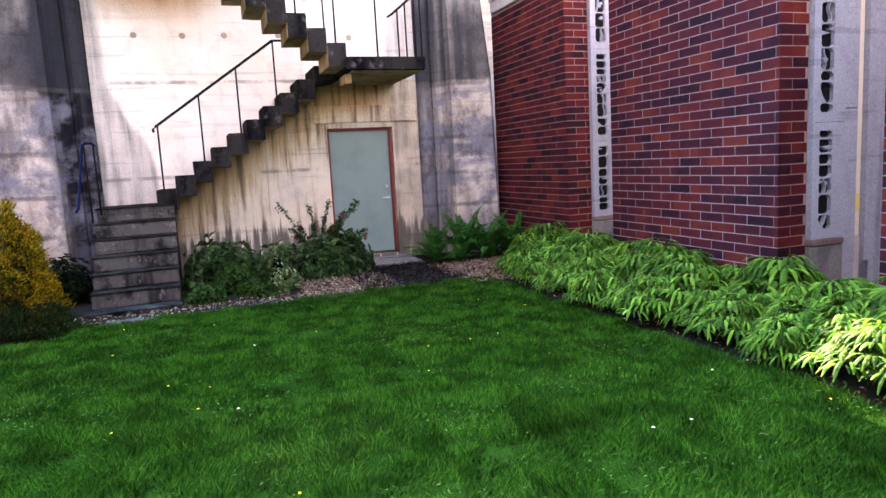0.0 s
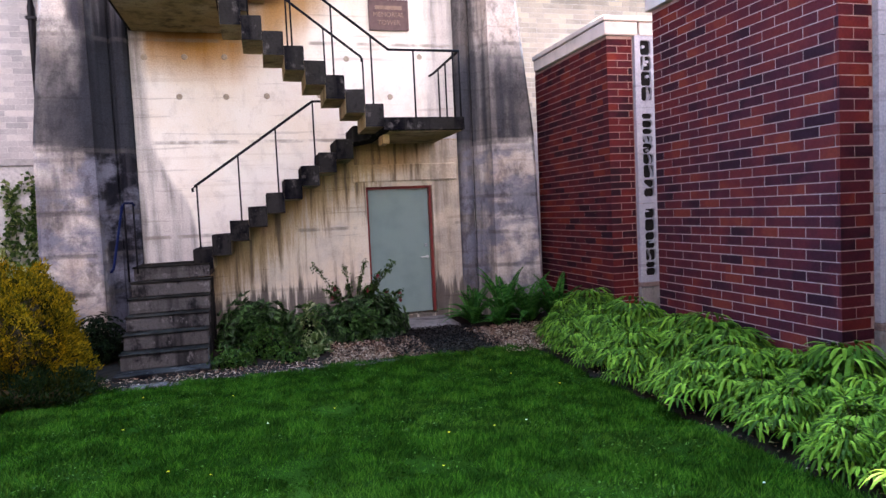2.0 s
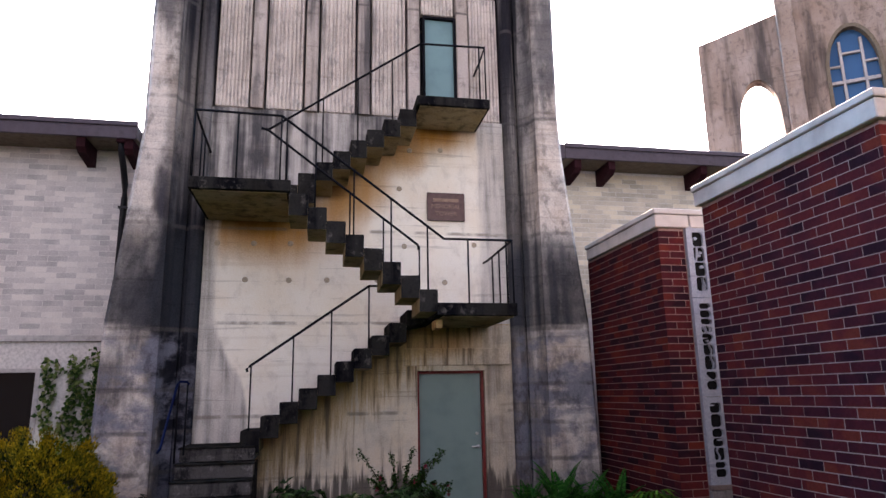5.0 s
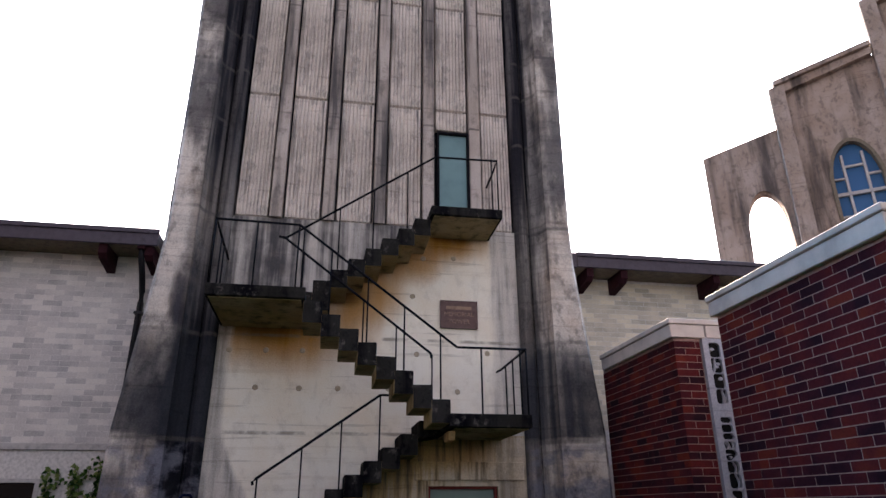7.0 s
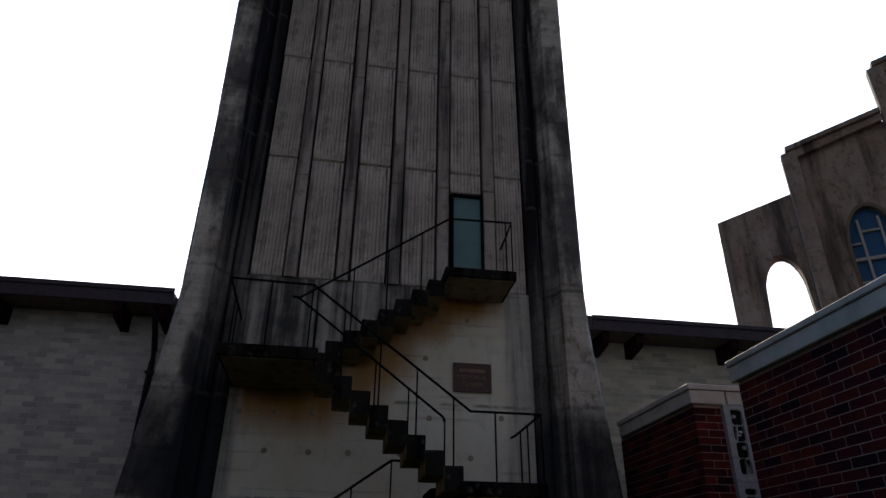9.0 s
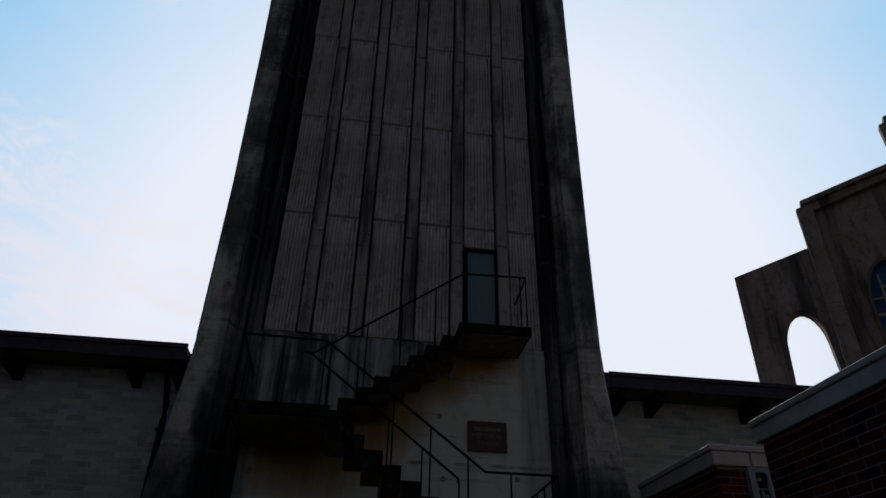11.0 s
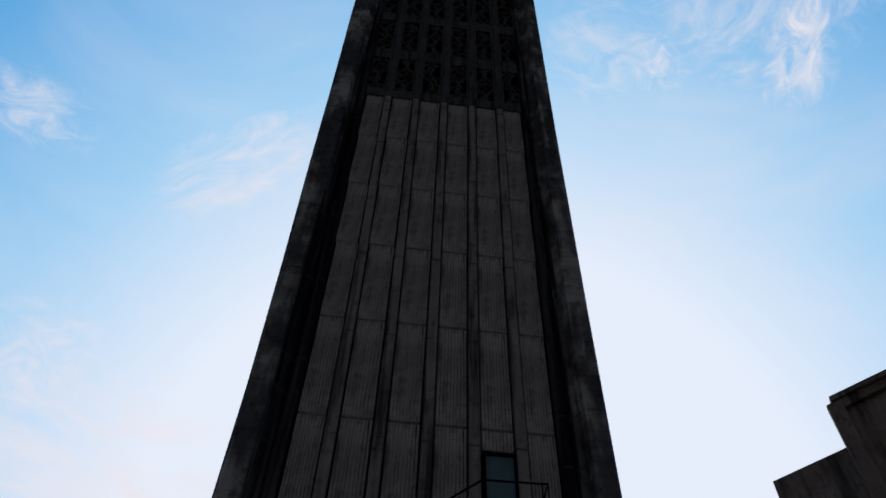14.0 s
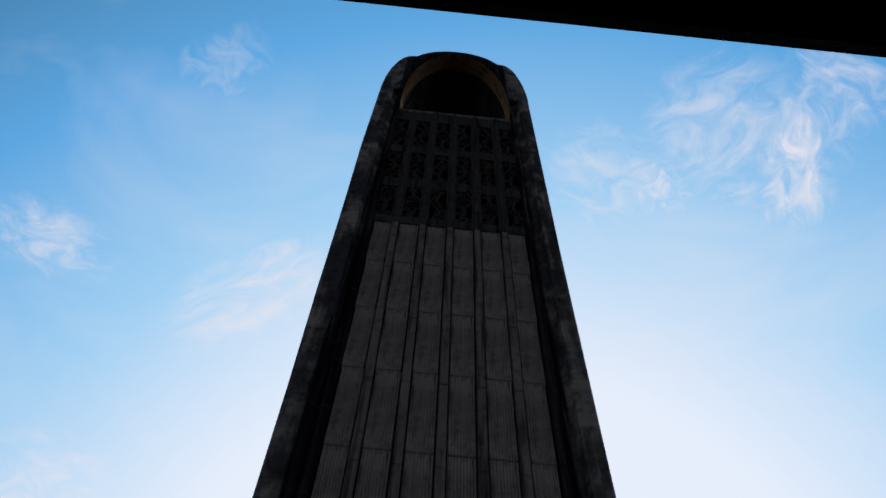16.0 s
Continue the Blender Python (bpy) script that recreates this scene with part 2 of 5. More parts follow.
def leaf_mat(name, a, b, c, rough=0.45, gloss=0.10, patch=0.0):
    k = Nodes(name, rough)
    o = k.n("ShaderNodeNewGeometry")
    r = k.n("ShaderNodeValToRGB")
    els = r.color_ramp.elements
    els.new(0.5)
    for e, (p, col) in zip(els, ((0.0, a), (0.55, b), (1.0, c))):
        e.position, e.color = p, (*col, 1)
    k.link(o.outputs["Random Per Island"], r.inputs["Fac"])
    tone = r.outputs["Color"]
    if patch:
        big = k.n("ShaderNodeTexNoise")
        big.inputs["Scale"].default_value, big.inputs["Detail"].default_value, big.inputs["Roughness"].default_value = patch, 6, 0.65
        k.link(o.outputs["Position"], big.inputs["Vector"])
        deep = (0.42, 0.50, 0.40) if patch != 3.4 else (0.22, 0.27, 0.30)
        tone = k.mix(k.span(big.outputs["Fac"], 0.38, 0.62, 0.0, 0.85), tone, k.mix(1.0, tone, deep, "MULTIPLY"))
        if patch == 3.4:
            old = k.n("ShaderNodeTexNoise")
            old.inputs["Scale"].default_value, old.inputs["Detail"].default_value = 0.8, 3
            k.link(o.outputs["Position"], old.inputs["Vector"])
            tone = k.mix(k.span(old.outputs["Fac"], 0.5, 0.72, 0.0, 0.6), tone, k.mix(1.0, tone, (2.0, 1.2, 1.6), "MULTIPLY"))
    k.color(tone)
    k.b.inputs["Specular IOR Level"].default_value = gloss
    tr = k.n("ShaderNodeBsdfTranslucent")
    k.link(tone, tr.inputs["Color"])
    mx = k.n("ShaderNodeMixShader")
    mx.inputs[0].default_value = 0.38
    out = k.t.nodes["Material Output"]
    k.link(k.b.outputs[0], mx.inputs[1])
    k.link(tr.outputs[0], mx.inputs[2])
    k.link(mx.outputs[0], out.inputs["Surface"])
    return k.m


def tower_wall():
    """Sheltered cream concrete under the flights; grey and streaked where rain reaches it."""
    k = Nodes("cream_concrete", 0.88)
    s = k.xyz()
    blotch, run, run2 = k.noise(1.1, 6), k.noise(9.0, 4, (1, 1, 0.05)), k.noise(2.4, 5, (1, 1, 0.10), (3, 1, 7))
    fine, cloud = k.noise(40, 4), k.noise(3.2, 6, (1, 1, 1), (9, 2, 4))
    col = k.mix(k.span(blotch, 0.38, 0.68), (0.82, 0.78, 0.70), (0.79, 0.715, 0.605))
    col = k.mix(k.span(cloud, 0.56, 0.78, 0.0, 0.35), col, (0.50, 0.45, 0.38))
    lift = k.noise(9.0, 3, (0.04, 0.04, 1.0), (1, 7, 2))
    col = k.mix(k.span(lift, 0.56, 0.68, 0.0, 0.35), col, (0.60, 0.53, 0.44))
    # iron and lime leached from the slabs above
    for x, z, rx, rz, amount in ((-1.55, 4.66, 1.35, 0.86, 1.0), (-0.1, 5.35, 0.75, 0.75, 0.9), (0.55, 5.95, 0.7, 0.55, 0.9), (1.25, 6.4, 0.85, 0.55, 1.0), (1.25, 2.72, 0.95, 0.34, 0.9), (-0.3, 4.8, 0.5, 0.6, 0.6)):
        dx = k.math("POWER", k.math("MULTIPLY", k.math("SUBTRACT", s[0], x), 1.0 / rx), 2.0)
        dz = k.math("POWER", k.math("MULTIPLY", k.math("SUBTRACT", s[2], z), 1.0 / rz), 2.0)
        d = k.math("ADD", k.math("ADD", dx, dz), k.math("MULTIPLY", run2, 0.8))
        col = k.mix(k.span(d, 0.3, 1.5, amount, 0.0), col, (0.42, 0.19, 0.03))
    # dark brown patches directly below the slabs
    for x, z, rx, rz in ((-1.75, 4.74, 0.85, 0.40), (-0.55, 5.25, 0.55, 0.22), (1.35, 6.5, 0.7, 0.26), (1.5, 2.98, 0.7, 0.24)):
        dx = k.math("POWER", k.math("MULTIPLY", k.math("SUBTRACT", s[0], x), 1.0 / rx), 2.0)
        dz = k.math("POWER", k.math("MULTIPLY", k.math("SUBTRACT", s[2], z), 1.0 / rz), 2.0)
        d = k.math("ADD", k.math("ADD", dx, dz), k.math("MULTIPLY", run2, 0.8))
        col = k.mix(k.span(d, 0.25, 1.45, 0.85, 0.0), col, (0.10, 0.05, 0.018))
    wet = k.math("ADD", k.math("MULTIPLY", run, 0.45), k.math("MULTIPLY", run2, 0.55))
    grey = k.mix(k.span(k.math("ADD", k.math("MULTIPLY", wet, 0.82), k.math("MULTIPLY", cloud, 0.18)), 0.40, 0.62), (0.54, 0.50, 0.465), (0.075, 0.072, 0.076))
    wob = k.math("MULTIPLY", k.math("SUBTRACT", run2, 0.5), 0.9)
    # above the top flight
    over = k.math("SUBTRACT", s[2], k.math("MAXIMUM", k.math("ADD", k.math("MULTIPLY", s[0], 0.737), 5.95), 4.86))
    up = k.span(k.math("ADD", over, k.math("MULTIPLY", wob, 0.4)), -0.10, 0.06)
    col = k.mix(up, col, grey)
    # open strip beyond the landings, and the edge by the other pier
    col = k.mix(k.span(k.math("ADD", s[0], wob), 1.82, 2.05, 0.0, 0.92), col, grey)
    low = k.span(s[2], 1.5, 3.2, 0.62, 0.0)
    col = k.mix(k.span(k.math("SUBTRACT", k.math("ADD", s[0], k.math("MULTIPLY", wob, 0.6)), low), -2.36, -2.24, 0.85, 0.0), col, grey)
    # run-off below the lowest flight
    under = k.math("SUBTRACT", k.math("ADD", k.math("MULTIPLY", s[0], 0.725), 2.42), s[2])
    under = k.math("ADD", under, k.span(s[2], 2.98, 3.06, 0.0, -4.0))
    col = k.mix(k.span(k.math("ADD", under, k.math("MULTIPLY", wob, 0.5)), -0.05, 0.25, 0.0, 0.42), col, k.mix(k.span(cloud, 0.4, 0.62), (0.62, 0.47, 0.28), (0.40, 0.31, 0.20)))
    streaky = k.math("MULTIPLY", k.span(under, -0.10, 0.12), k.span(under, 0.0, 2.0, 1.0, 0.12))
    thin = k.noise(11.0, 5, (1, 1, 0.07), (4, 4, 4), 0.6)
    brown = k.mix(k.span(thin, 0.44, 0.66), (0.54, 0.36, 0.17), (0.14, 0.095, 0.058))
    runs = k.math("ADD", k.math("MULTIPLY", k.math("SUBTRACT", thin, 0.5), 2.2), k.span(under, -0.1, 1.5, 0.85, -0.05))
    col = k.mix(k.math("MULTIPLY", k.span(under, -0.10, 0.10), k.span(runs, 0.0, 0.62, 0.0, 0.9)), col, brown)
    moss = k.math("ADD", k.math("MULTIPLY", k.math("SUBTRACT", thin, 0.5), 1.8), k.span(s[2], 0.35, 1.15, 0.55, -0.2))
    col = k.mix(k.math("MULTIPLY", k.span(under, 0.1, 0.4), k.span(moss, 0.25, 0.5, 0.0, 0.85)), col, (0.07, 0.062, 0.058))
    # pour joints
    for z in (3.03, 4.55, 1.62):
        f = k.math("ABSOLUTE", k.math("SUBTRACT", k.math("ADD", s[2], k.math("MULTIPLY", blotch, 0.03)), z), 0)
        col = k.mix(k.math("MULTIPLY", k.span(f, 0.012, 0.04, 0.7, 0.0), k.span(cloud, 0.38, 0.6)), col, (0.20, 0.17, 0.14))
    k.color(k.mottle(col, (0.24, 0.20, 0.16), 0.17))
    boards = k.noise(7.0, 2, (0.05, 0.05, 1.0))
    k.bump(k.math("ADD", k.math("MULTIPLY", fine, 0.5), k.math("ADD", boards, blotch)), 0.35, 0.010)
    return k.m


M_WALL = tower_wall()
def pier_concrete():
    """Pale grey piers with algae-black inner mouldings, soot blotches and irregular pour lines."""
    k = Nodes("pier_concrete", 0.88)
    s = k.xyz()
    ax = k.math("ABSOLUTE", s[0], 0)
    big, mid = k.noise(0.55, 5, (1, 1, 0.55), (2, 0, 1)), k.noise(2.0, 6, (1, 1, 0.5), (7, 0, 3))
    run, fine = k.noise(5.5, 4, (1, 1, 0.05)), k.noise(36, 4)
    col = k.mix(k.span(mid, 0.40, 0.66), (0.62, 0.56, 0.51), (0.49, 0.405, 0.345))
    slab = k.noise(2.6, 4, (0.12, 0.12, 1.6), (2, 5, 8))
    col = k.mix(k.span(slab, 0.48, 0.62, 0.0, 0.32), col, (0.20, 0.19, 0.195))
    both = k.math("ADD", k.math("MULTIPLY", big, 0.55), k.math("ADD", k.math("MULTIPLY", mid, 0.25), k.math("MULTIPLY", run, 0.20)))
    both = k.math("ADD", both, k.span(s[2], 4.8, 9.5, 0.0, 0.085))
    col = k.mix(k.span(both, 0.515, 0.63, 0.0, 0.82), col, (0.055, 0.057, 0.070))
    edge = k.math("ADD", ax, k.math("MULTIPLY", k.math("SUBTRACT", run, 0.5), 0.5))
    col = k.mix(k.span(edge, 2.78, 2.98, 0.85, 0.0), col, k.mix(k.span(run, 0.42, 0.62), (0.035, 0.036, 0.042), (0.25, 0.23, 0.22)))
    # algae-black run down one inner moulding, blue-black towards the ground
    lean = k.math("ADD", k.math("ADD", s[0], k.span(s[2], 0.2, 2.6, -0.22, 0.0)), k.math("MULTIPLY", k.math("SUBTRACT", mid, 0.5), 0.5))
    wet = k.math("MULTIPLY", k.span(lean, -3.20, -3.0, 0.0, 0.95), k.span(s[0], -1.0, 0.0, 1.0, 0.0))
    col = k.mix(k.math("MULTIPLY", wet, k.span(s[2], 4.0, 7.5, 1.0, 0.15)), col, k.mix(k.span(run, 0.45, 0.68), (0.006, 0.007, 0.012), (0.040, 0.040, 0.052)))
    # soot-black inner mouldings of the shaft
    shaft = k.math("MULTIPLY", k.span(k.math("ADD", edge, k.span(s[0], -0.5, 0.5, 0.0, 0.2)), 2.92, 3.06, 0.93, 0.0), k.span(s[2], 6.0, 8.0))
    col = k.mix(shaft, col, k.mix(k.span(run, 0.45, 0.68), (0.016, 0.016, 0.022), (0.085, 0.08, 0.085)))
    # bluish damp on the foot
    damp = k.math("MULTIPLY", k.span(s[2], 2.7, 2.95, 0.9, 0.0), k.span(k.noise(1.7, 6, (1, 1, 1.6), (3, 3, 6), 0.62), 0.40, 0.60))
    col = k.mix(damp, col, (0.16, 0.165, 0.205))
    # soot band on the foot of the piers
    z = k.math("ADD", s[2], k.math("MULTIPLY", k.math("SUBTRACT", mid, 0.5), 1.6))
    foot = k.math("ADD", s[2], k.math("MULTIPLY", k.math("SUBTRACT", mid, 0.5), 0.25))
    band = k.math("MULTIPLY", k.span(foot, 2.86, 3.0), k.span(z, 4.0, 4.75, 1.0, 0.0))
    col = k.mix(k.math("MULTIPLY", band, k.span(run, 0.3, 0.7, 0.97, 0.72)), col, (0.034, 0.037, 0.046))
    wob = k.math("MULTIPLY", k.noise(1.6, 3, (1, 1, 0.1)), 0.07)
    for line in (0.9, 1.45, 2.05, 2.93, 4.52, 6.58, 8.4, 9.5, 10.3, 12.6, 14.9, 17.2, 19.8, 22.6, 26.0):
        f = k.math("ABSOLUTE", k.math("SUBTRACT", k.math("ADD", s[2], wob), line), 0)
        col = k.mix(k.math("MULTIPLY", k.span(f, 0.012, 0.05, 0.65, 0.0), k.span(mid, 0.36, 0.56)), col, (0.09, 0.085, 0.085))
    k.color(k.mottle(col, (0.022, 0.022, 0.026), 0.46, lines=0.36))
    boards = k.noise(7.0, 2, (0.05, 0.05, 1.0))
    k.bump(k.math("ADD", k.math("MULTIPLY", fine, 0.5), k.math("ADD", boards, k.math("MULTIPLY", mid, 1.5))), 0.4, 0.014)
    return k.m


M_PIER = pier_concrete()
M_STEP = concrete("step_concrete", (0.026, 0.025, 0.025), (0.003, 0.003, 0.005), (0.017, 0.016, 0.0145), 0.6, 5.0, mott=0.9, light=(0.085, 0.08, 0.076))
M_BASE = concrete("base_concrete", (0.088, 0.084, 0.084), (0.008, 0.008, 0.010), (0.085, 0.08, 0.077), 0.5, 4.0, mott=0.9, light=(0.19, 0.182, 0.18))
M_NOSE = concrete("nosing_concrete", (0.024, 0.022, 0.020), (0.005, 0.005, 0.005), (0.016, 0.0145, 0.013), 0.6, 5.0, mott=0.95)
M_SILL = concrete("threshold_concrete", (0.22, 0.21, 0.215), (0.07, 0.068, 0.07), (0.18, 0.17, 0.165), 0.4, 5.0, mott=0.5)
# Iron with the blue of reflected sky put into its colour.
M_BLUE_IRON = plain("sky_tinted_iron", (0.004, 0.007, 0.03), 0.6, 0.0)
# Ochre tint that stands for bounced light on undersides and step backs.
M_BOUNCE = concrete("bounce_tinted_concrete", (0.34, 0.28, 0.18), (0.07, 0.055, 0.032), (0.26, 0.19, 0.09), 0.35, 5.0, mott=0.5)
M_PLUG = plain("grout_plug", (0.47, 0.39, 0.30), 0.9, 0, 0.3, 30.0)
M_RIB = concrete("rib_concrete", (0.48, 0.42, 0.39), (0.07, 0.066, 0.07), (0.38, 0.32, 0.285), 0.5, 7.0, 2.49)
M_FLUTE = concrete("fluted_concrete", (0.70, 0.625, 0.575), (0.12, 0.112, 0.112), (0.38, 0.325, 0.29), 0.52, 20.0)
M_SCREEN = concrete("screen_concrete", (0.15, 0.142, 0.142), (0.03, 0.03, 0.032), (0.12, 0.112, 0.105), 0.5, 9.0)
M_CAST = concrete("cast_panel_concrete", (0.33, 0.355, 0.42), (0.18, 0.19, 0.225), (0.31, 0.325, 0.375), 0.25, 9.0, mott=0.25)
M_LEDGE = concrete("ledge_stone", (0.20, 0.15, 0.14), (0.05, 0.04, 0.04), (0.17, 0.12, 0.11), 0.3, 9.0, mott=0.4)
M_CHURCH = concrete("church_render", (0.42, 0.325, 0.28), (0.085, 0.07, 0.065), (0.33, 0.24, 0.195), 0.5, 0.8, mott=0.5)
M_VAULT = concrete("vault_concrete", (0.46, 0.30, 0.17), (0.14, 0.09, 0.05), (0.40, 0.24, 0.13), 0.5, 4.0)
M_IRON = plain("black_iron", (0.010, 0.010, 0.013), 0.6, 0.0)
M_DOOR = plain("grey_green_paint", (0.20, 0.29, 0.27), 0.42, 0.0, 0.1, 3.0, (0.16, 0.24, 0.225))
M_DOOR_UP = plain("blue_green_paint", (0.13, 0.25, 0.27), 0.42, 0.0, 0.1, 3.0, (0.10, 0.20, 0.22))
M_JAMB = plain("red_oxide_paint", (0.24, 0.03, 0.025), 0.5)
M_STEEL = plain("brushed_steel", (0.55, 0.55, 0.55), 0.3, 1.0)
M_PLAQUE = plain("bronze_plaque", (0.11, 0.062, 0.058), 0.45, 0.4)
M_LETTER = plain("worn_brass", (0.22, 0.14, 0.10), 0.4, 0.6)
M_COPING = plain("grey_metal_coping", (0.56, 0.50, 0.47), 0.6, 0.0, 0.2, 3.0, (0.36, 0.32, 0.30))
M_MORTAR = plain("mortar", (0.37, 0.255, 0.235), 0.9, 0, 0.2, 20.0)
M_PALE_MORTAR = plain("pale_mortar", (0.70, 0.67, 0.65), 0.9, 0, 0.2, 20.0)
RED = ((0.0, (0.024, 0.0085, 0.0135)), (0.25, (0.048, 0.0112, 0.0165)), (0.55, (0.076, 0.0135, 0.017)), (0.85, (0.105, 0.0165, 0.0165)), (1.0, (0.14, 0.024, 0.017)))
PALE = ((0.0, (0.41, 0.395, 0.395)), (0.22, (0.50, 0.48, 0.475)), (0.6, (0.57, 0.54, 0.525)), (1.0, (0.68, 0.645, 0.61)))
M_BRICK, M_BRICK_R = brick_mat("red_brick", RED), brick_mat("red_brick_rest", RED, False)
M_PALE, M_PALE_R = brick_mat("pale_brick", PALE), brick_mat("pale_brick_rest", PALE, False)
CREAM = tuple((p, (c[0], c[1] * 0.94, c[2] * 0.80)) for p, c in PALE)
M_CREAM, M_CREAM_R = brick_mat("cream_brick", CREAM), brick_mat("cream_brick_rest", CREAM, False)
M_FASCIA = plain("plum_metal_fascia", (0.06, 0.046, 0.062), 0.5, 0.2)
M_RAFTER = plain("dark_red_timber", (0.035, 0.012, 0.016), 0.6)
M_SOFFIT = plain("soffit_boards", (0.20, 0.16, 0.12), 0.7)
M_BAND = plain("pale_sill_concrete", (0.48, 0.46, 0.45), 0.8)
M_PIPE = plain("dark_downpipe", (0.008, 0.008, 0.012), 0.5, 0.3)
# Near-black: shade behind the screens put into colour; also glass, joint and eave.
M_DARK = plain("near_black", (0.012, 0.012, 0.013), 0.6)
M_SOIL = plain("damp_soil", (0.020, 0.015, 0.012), 0.95, 0, 0.3, 9.0, (0.006, 0.005, 0.005))
M_KERB = plain("stone_edging", (0.115, 0.098, 0.09), 0.9, 0, 0.35, 14.0, (0.022, 0.019, 0.018))


def glass_mat(name, tint, rough=0.05):
    k = Nodes(name, rough)
    k.color(tint)
    k.b.inputs["Specular IOR Level"].default_value = 0.15
    return k.m


M_GLASS = glass_mat("dark_window_glass", (0.004, 0.005, 0.006))
M_BLUE_GLASS = glass_mat("blue_leaded_glass", (0.04, 0.13, 0.28), 0.15)
# Daylight and a yellow reflection are put into these two glass colours.
M_BRIGHT_GLASS = glass_mat("daylight_tinted_glass", (0.74, 0.66, 0.52), 0.35)
M_YELLOW_GLINT = glass_mat("yellow_reflection_glass", (0.78, 0.64, 0.20), 0.35)


# ---- helpers for shapes ----
def box(bm, x0, x1, y0, y1, z0, z1):
    v = [bm.verts.new((x, y, z)) for z in (z0, z1) for y in (y0, y1) for x in (x0, x1)]
    for q in ((0, 2, 3, 1), (4, 5, 7, 6), (0, 1, 5, 4), (1, 3, 7, 5), (3, 2, 6, 7), (2, 0, 4, 6)):
        bm.faces.new([v[i] for i in q])
    return bm


def blocks(*sizes):
    bm = bmesh.new()
    for s in sizes:
        box(bm, *s)
    return bm


def bevelled(bm, width, segments=1):
    bmesh.ops.bevel(bm, geom=list(bm.edges), offset=width, segments=segments, affect="EDGES", profile=0.6)
    return bm


def extrude_xz(poly, y0, y1):
    """A prism from an outline in x and z."""
    bm = bmesh.new()
    a = [bm.verts.new((x, y0, z)) for x, z in poly]
    b = [bm.verts.new((x, y1, z)) for x, z in poly]
    n = len(poly)
    bm.faces.new(a)
    bm.faces.new(b[::-1])
    for i in range(n):
        j = (i + 1) % n
        bm.faces.new((a[j], a[i], b[i], b[j]))
    bmesh.ops.recalc_face_normals(bm, faces=bm.faces)
    return bm


def tube(bm, pts, r, n=8, caps=True):
    pts = [Vector(p) for p in pts]
    rings = []
    for i, p in enumerate(pts):
        d = (pts[min(i + 1, len(pts) - 1)] - pts[max(i - 1, 0)]).normalized()
        side = d.cross(Vector((0, 0, 1)) if abs(d.z) < 0.9 else Vector((1, 0, 0))).normalized()
        up = side.cross(d)
        rr = r[i] if isinstance(r, (list, tuple)) else r
        rings.append([bm.verts.new(p + side * rr * math.cos(k * math.tau / n) + up * rr * math.sin(k * math.tau / n)) for k in range(n)])
    for a, b in zip(rings, rings[1:]):
        for k in range(n):
            bm.faces.new((a[k], a[(k + 1) % n], b[(k + 1) % n], b[k]))
    if caps:
        bm.faces.new(rings[0][::-1])
        bm.faces.new(rings[-1])
    return bm


def mesh_of(name, bm, material):
    me = bpy.data.meshes.new(name)
    if isinstance(bm, bmesh.types.BMesh):
        bmesh.ops.recalc_face_normals(bm, faces=bm.faces)
        bm.to_mesh(me)
        bm.free()
    else:
        me.from_pydata(*bm)
    me.materials.append(material)
    return me


def part(name, bm, material, parent=None, label="", smooth=False):
    """One mesh object; under a parent it is a part of it."""
    ob = new(name, bm if isinstance(bm, bpy.types.Mesh) else mesh_of(name, bm, material))
    ob.parent = parent
    if smooth:
        ob.data.shade_smooth()
    if label:
        ob["label"] = label
    return ob


def thing(name, label, category, place=(0, 0, 0), group="", kind=""):
    ob = new(name)
    ob.location = place
    return tagged(ob, label, category, group, kind)


# ---- ground ----
ground = part("ground", blocks((-400, 400, -400, 400, -1.0, -0.06)), M_SOIL)
tagged(ground, "dark damp earth around the buildings", "ground", kind="structure")


def lawn_height(x, y):
    h = 0.05 * math.sin(0.9 * x + 0.4) * math.sin(0.7 * y + 1.0) * min(1.0, max(0.0, (-2.9 - y) / 1.5))
    return h + 0.022 * noise.noise((x * 1.7, y * 1.7, 0)) + 0.012 * noise.noise((x * 4.5, y * 4.5, 3)) + 0.03


def sheet(x0, x1, y0, y1, step, height, low=-0.3):
    nx, ny = int((x1 - x0) / step) + 1, int((y1 - y0) / step) + 1
    xs, ys = np.linspace(x0, x1, nx), np.linspace(y0, y1, ny)
    v = [(x, y, height(x, y)) for y in ys for x in xs]
    f = [(j * nx + i, j * nx + i + 1, (j + 1) * nx + i + 1, (j + 1) * nx + i) for j in range(ny - 1) for i in range(nx - 1)]
    return v, [], f


k = Nodes("lawn_turf", 0.95)
k.b.inputs["Specular IOR Level"].default_value = 0.0
k.color(k.mix(k.span(k.noise(1.3, 5), 0.35, 0.65), (0.004, 0.020, 0.0025), (0.008, 0.030, 0.004)))
k.bump(k.noise(60, 3), 0.6, 0.02)
M_TURF = k.m
lawn = part("lawn", sheet(-9, 2.42, -16, -2.86, 0.09, lawn_height), M_TURF, smooth=True)
tagged(lawn, "mown green lawn turf in the courtyard", "lawn", kind="structure")
bed = part("planting_bed", sheet(-9, 3.95, -16, 0.2, 0.2, lambda x, y: 0.015 + 0.02 * noise.noise((x * 3, y * 3, 2)) - (0.0 if (x > 2.4 or y > -2.9) else 0.2)), M_SOIL, smooth=True)
tagged(bed, "dark soil bed along the walls", "planting bed", kind="structure")

